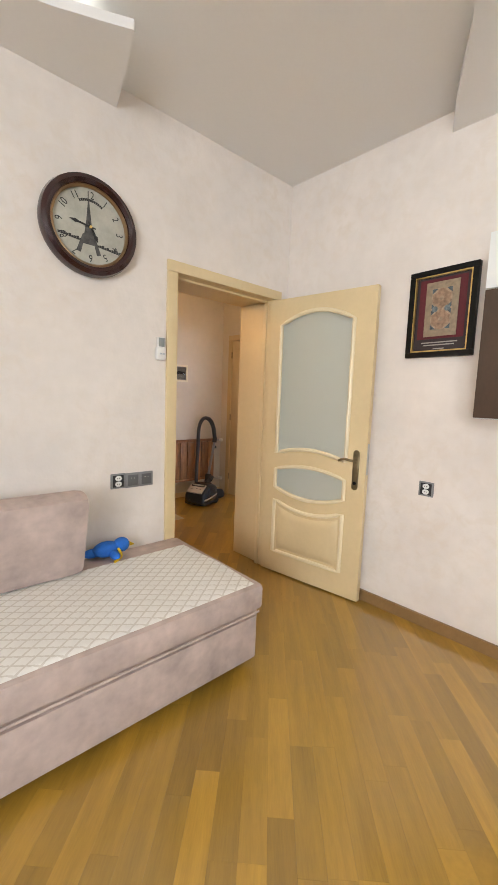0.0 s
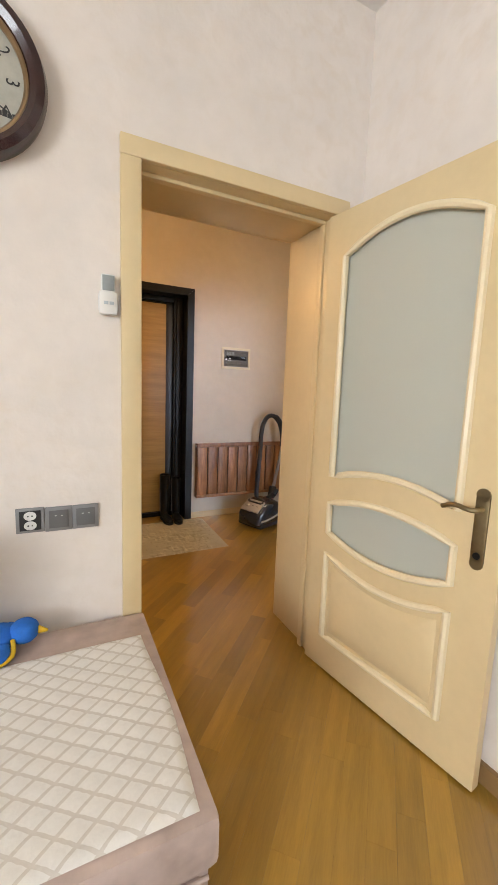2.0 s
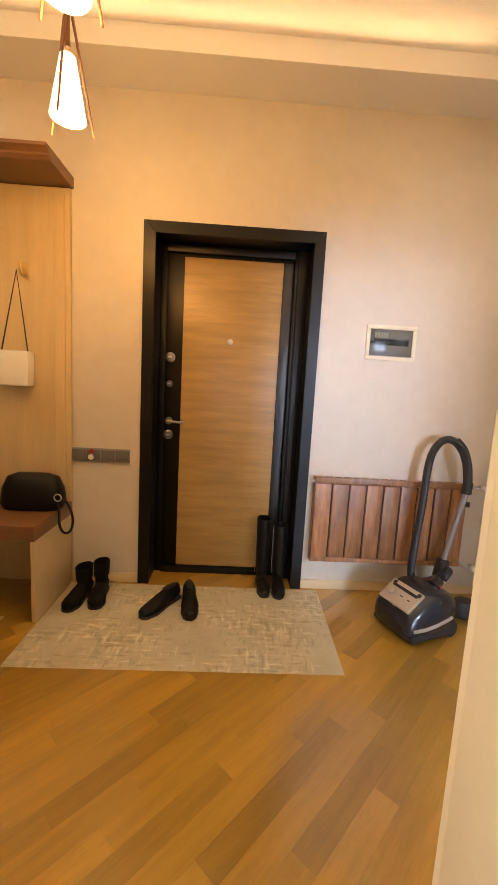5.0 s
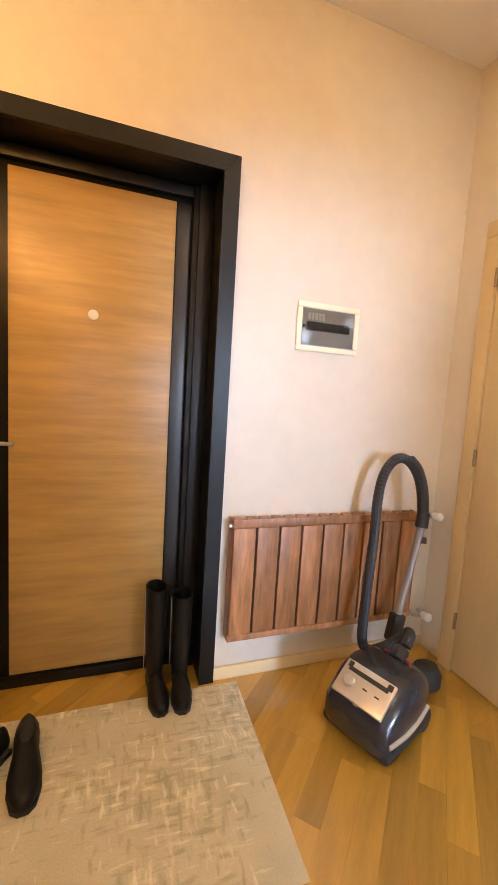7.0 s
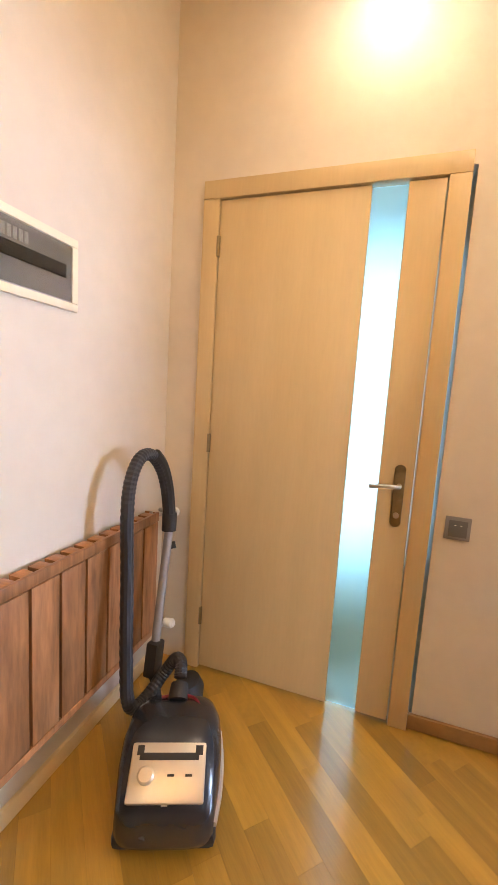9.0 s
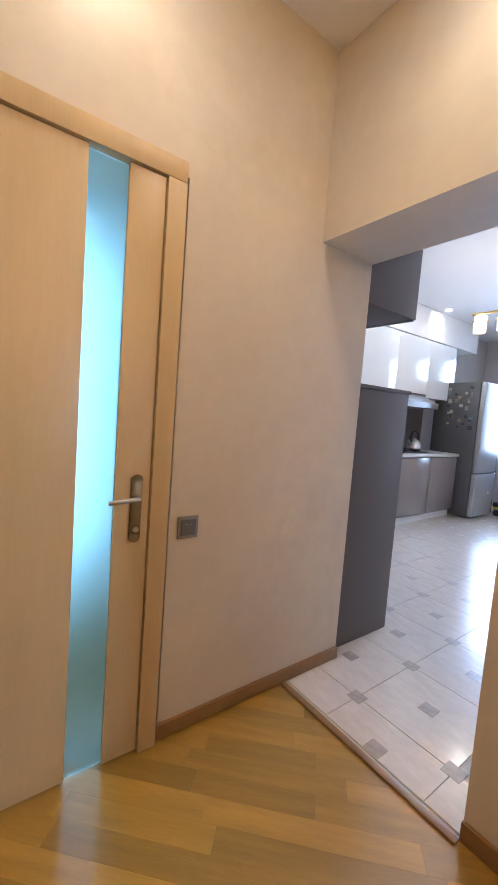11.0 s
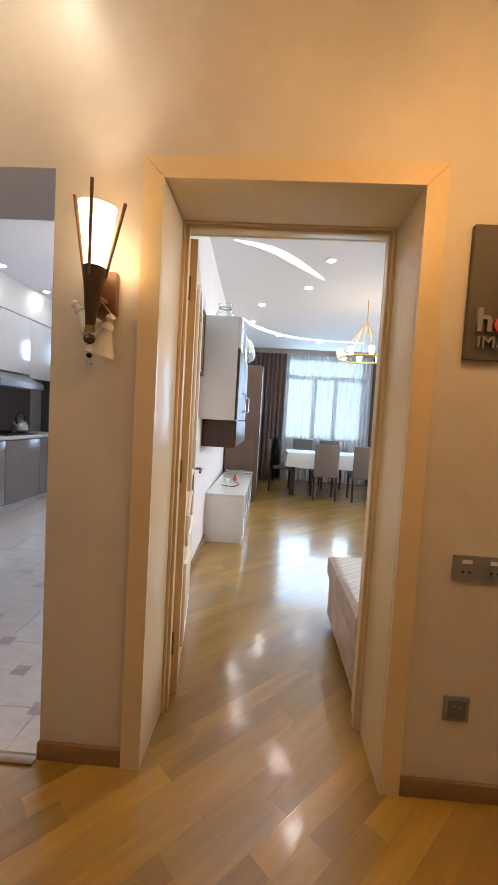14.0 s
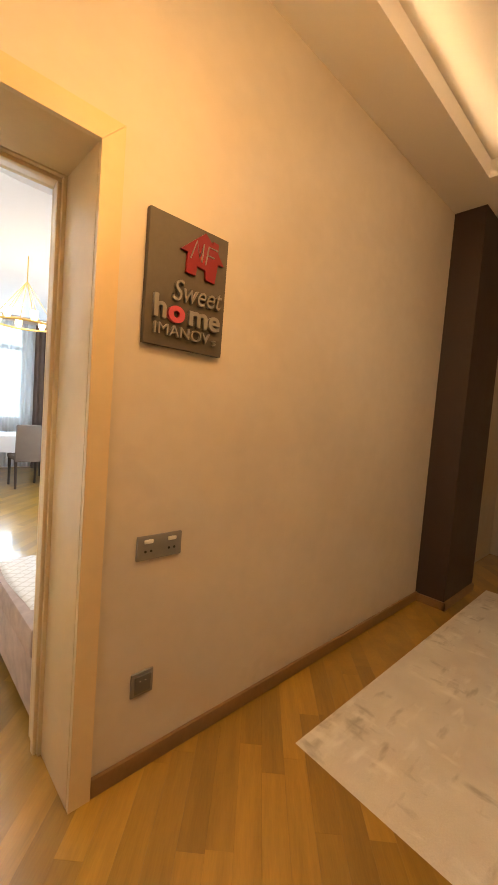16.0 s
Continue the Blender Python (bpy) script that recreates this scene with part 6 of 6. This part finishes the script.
for lo, hi in (((1.9, -6.16, 0.75), (3.66, -6.09, 0.81)), ((1.9, -6.16, 2.7), (3.66, -6.09, 2.76)), ((1.9, -6.16, 0.81), (1.96, -6.09, 2.7)), ((3.58, -6.16, 0.81), (3.66, -6.09, 2.7)), ((2.75, -6.16, 0.81), (2.83, -6.09, 2.7)), ((1.96, -6.16, 2.14), (3.58, -6.09, 2.22))):
    add_box(bm, lo, hi, 0.004)
part("window_frame", bm, PLASTIC, kw)
for x0, x1, z0, z1 in ((1.96, 2.75, 0.81, 2.14), (2.83, 3.58, 0.81, 2.14), (1.96, 3.58, 2.22, 2.7)):
    p = part("pane", bx((x0, -6.13, z0), (x1, -6.125, z1)), CLEAR, kw)
    p.visible_shadow = False
part("window_sill", bx((1.86, -6.09, 0.71), (3.7, -5.9, 0.748), 0.006), PLASTIC, kw)
quick("backdrop_kitchen", [((0.5, -8.6, -1.0), (5.5, -8.55, 5.0))], SKY_GLOW)
DARK_FIN = material("brown_fin", (0.2, 0.09, 0.045), 0.4, vary=0.15)
kr = thing("kitchen_radiator", (3.1, -5.98, 0.2), "brown radiator under the kitchen window", "radiator")
for k in range(12):
    part("fin", bx((2.75 + 0.06 * k, -6.03, 0.12), (2.795 + 0.06 * k, -5.95, 0.62), 0.006), DARK_FIN, kr)
tt = thing("toy_truck", (3.08, -5.0, 0), "yellow and black toy truck on the kitchen floor", "toy")
part("body", bx((2.93, -5.08, 0.07), (3.25, -4.92, 0.13), 0.01), YELLOW, tt)
part("tipper", bx((3.05, -5.09, 0.135), (3.26, -4.91, 0.2), 0.015), RUBBER, tt, "black tipper")
part("cab", bx((2.94, -5.07, 0.13), (3.04, -4.93, 0.21), 0.015), YELLOW, tt)
for x in (2.99, 3.19):
    for y in (-5.08, -4.92):
        part("wheel", rod((x, y - 0.022, 0.05), (x, y + 0.022, 0.05), 0.05, None, 20), RUBBER, tt)

# ---- kitchen floor tiles ----
TILE = material("cream_floor_tile", (0.7, 0.64, 0.58), 0.2, vary=0.09, scale=7, bump_scale=30, stretch=(1, 3, 1), coat=0.2)
INSET = material("grey_tile_inset", (0.4, 0.35, 0.31), 0.28, vary=0.15, scale=20)
quick("kitchen_bed", [((1.21, -6.05, -0.003), (4.1, 0.378, 0.001))], material("tile_grout", (0.6, 0.55, 0.5), 0.8))
kf = thing("kitchen_floor", (2.6, -2.8, 0.0), "cream patterned floor tiles with small grey squares", "floor")
kf["kind"] = "structure"
P = 0.45


def tile_mesh(name, w, d, mat):
    bm = bmesh.new()
    add_loft(bm, [[(x * (w - s_), y * (d - s_), z) for x, y in ((-0.5, -0.5), (0.5, -0.5), (0.5, 0.5), (-0.5, 0.5))] for s_, z in ((0.002, 0.0), (0.002, 0.0025), (0.004, 0.004))])
    bmesh.ops.recalc_face_normals(bm, faces=bm.faces)
    me = bpy.data.meshes.new(name)
    bm.to_mesh(me)
    bm.free()
    me.materials.append(mat)
    return me


SQ = 0.075
inset_me, tile_me = tile_mesh("inset", SQ, SQ, INSET), tile_mesh("tile", P, P, TILE)


def lay(name, me, x, y, z):
    o = new(name, me)
    o.parent = kf
    o.matrix_parent_inverse = Matrix.Translation(-kf.location)
    o.matrix_basis = pose(x, y, z)


for i in range(-1, 5):
    for j in range(-11, 1):
        x, y = 1.79 + P * i, 0.145 + P * j
        if x > 1.3:
            lay("inset", inset_me, x, y, 0.0016)
        lay("inset", inset_me, x + P / 2, y - P / 2, 0.0016)
        lay("tile", tile_me, x + P / 2, y - P / 2, 0.001)
cut_me = tile_mesh("cut_tile", P, 0.213, TILE)
for x in (1.115, 1.565, 2.015):
    lay("tile", cut_me, x, 0.252, 0.001)
lay("inset", inset_me, 1.565, 0.318, 0.0016)

# ---- oak parquet, laid on the diagonal ----
rnd = random.Random(11)
PW, LENGTHS = 0.085, (0.42, 0.5, 0.58, 0.68)


def plank_verts(length):
    return [[(x * (length - s_), y * (PW - s_), z) for x, y in ((-0.5, -0.5), (0.5, -0.5), (0.5, 0.5), (-0.5, 0.5))] for s_, z in ((0.0002, -0.003), (0.0004, 0.0))]


plank_me = {}
for ln in LENGTHS:
    bm = bmesh.new()
    add_loft(bm, plank_verts(ln))
    bmesh.ops.recalc_face_normals(bm, faces=bm.faces)
    me = bpy.data.meshes.new("plank")
    bm.to_mesh(me)
    bm.free()
    me.materials.append(OAK)
    plank_me[ln] = me
planks = []
for r in range(-110, 75):
    u = -8 + rnd.uniform(0, 0.6)
    v = r * PW
    while u < 6:
        ln = rnd.choice(LENGTHS)
        uu = u + ln / 2
        u += ln
        x, y = (uu - v) / math.sqrt(2), (uu + v) / math.sqrt(2)
        if (-4.5 < x < 1.45 and -7.1 < y < 2.4) or (x < 2.3 and 0.2 < y < 2.4 and x > 0):
            planks.append((x, y, ln))
floor = thing("floor", (0, 0, 0), "glossy oak parquet laid on the diagonal", "floor")
floor["kind"] = "structure"
planks.sort(key=lambda p: max(abs(p[0] - 0.35) / 1.6, abs(p[1] - 0.2) / 2.0))
for x, y, ln in planks[:290]:
    o = new("plank", plank_me[ln])
    o.parent = floor
    o.matrix_basis = pose(x, y, 0, 0, 0, 45)
verts, faces = [], []
for x, y, ln in planks[290:]:
    m = pose(x, y, 0, 0, 0, 45)
    n0 = len(verts)
    for ring in plank_verts(ln):
        verts += [tuple(m @ Vector(p)) for p in ring]
    faces += [(n0 + 4, n0 + 5, n0 + 6, n0 + 7)] + [(n0 + k, n0 + (k + 1) % 4, n0 + 4 + (k + 1) % 4, n0 + 4 + k) for k in range(4)]
me = bpy.data.meshes.new("planks")
me.from_pydata(verts, [], faces)
me.materials.append(OAK_REST)
rest = new("planks", me)
rest.parent = floor
tagged(rest, kind="stuff")
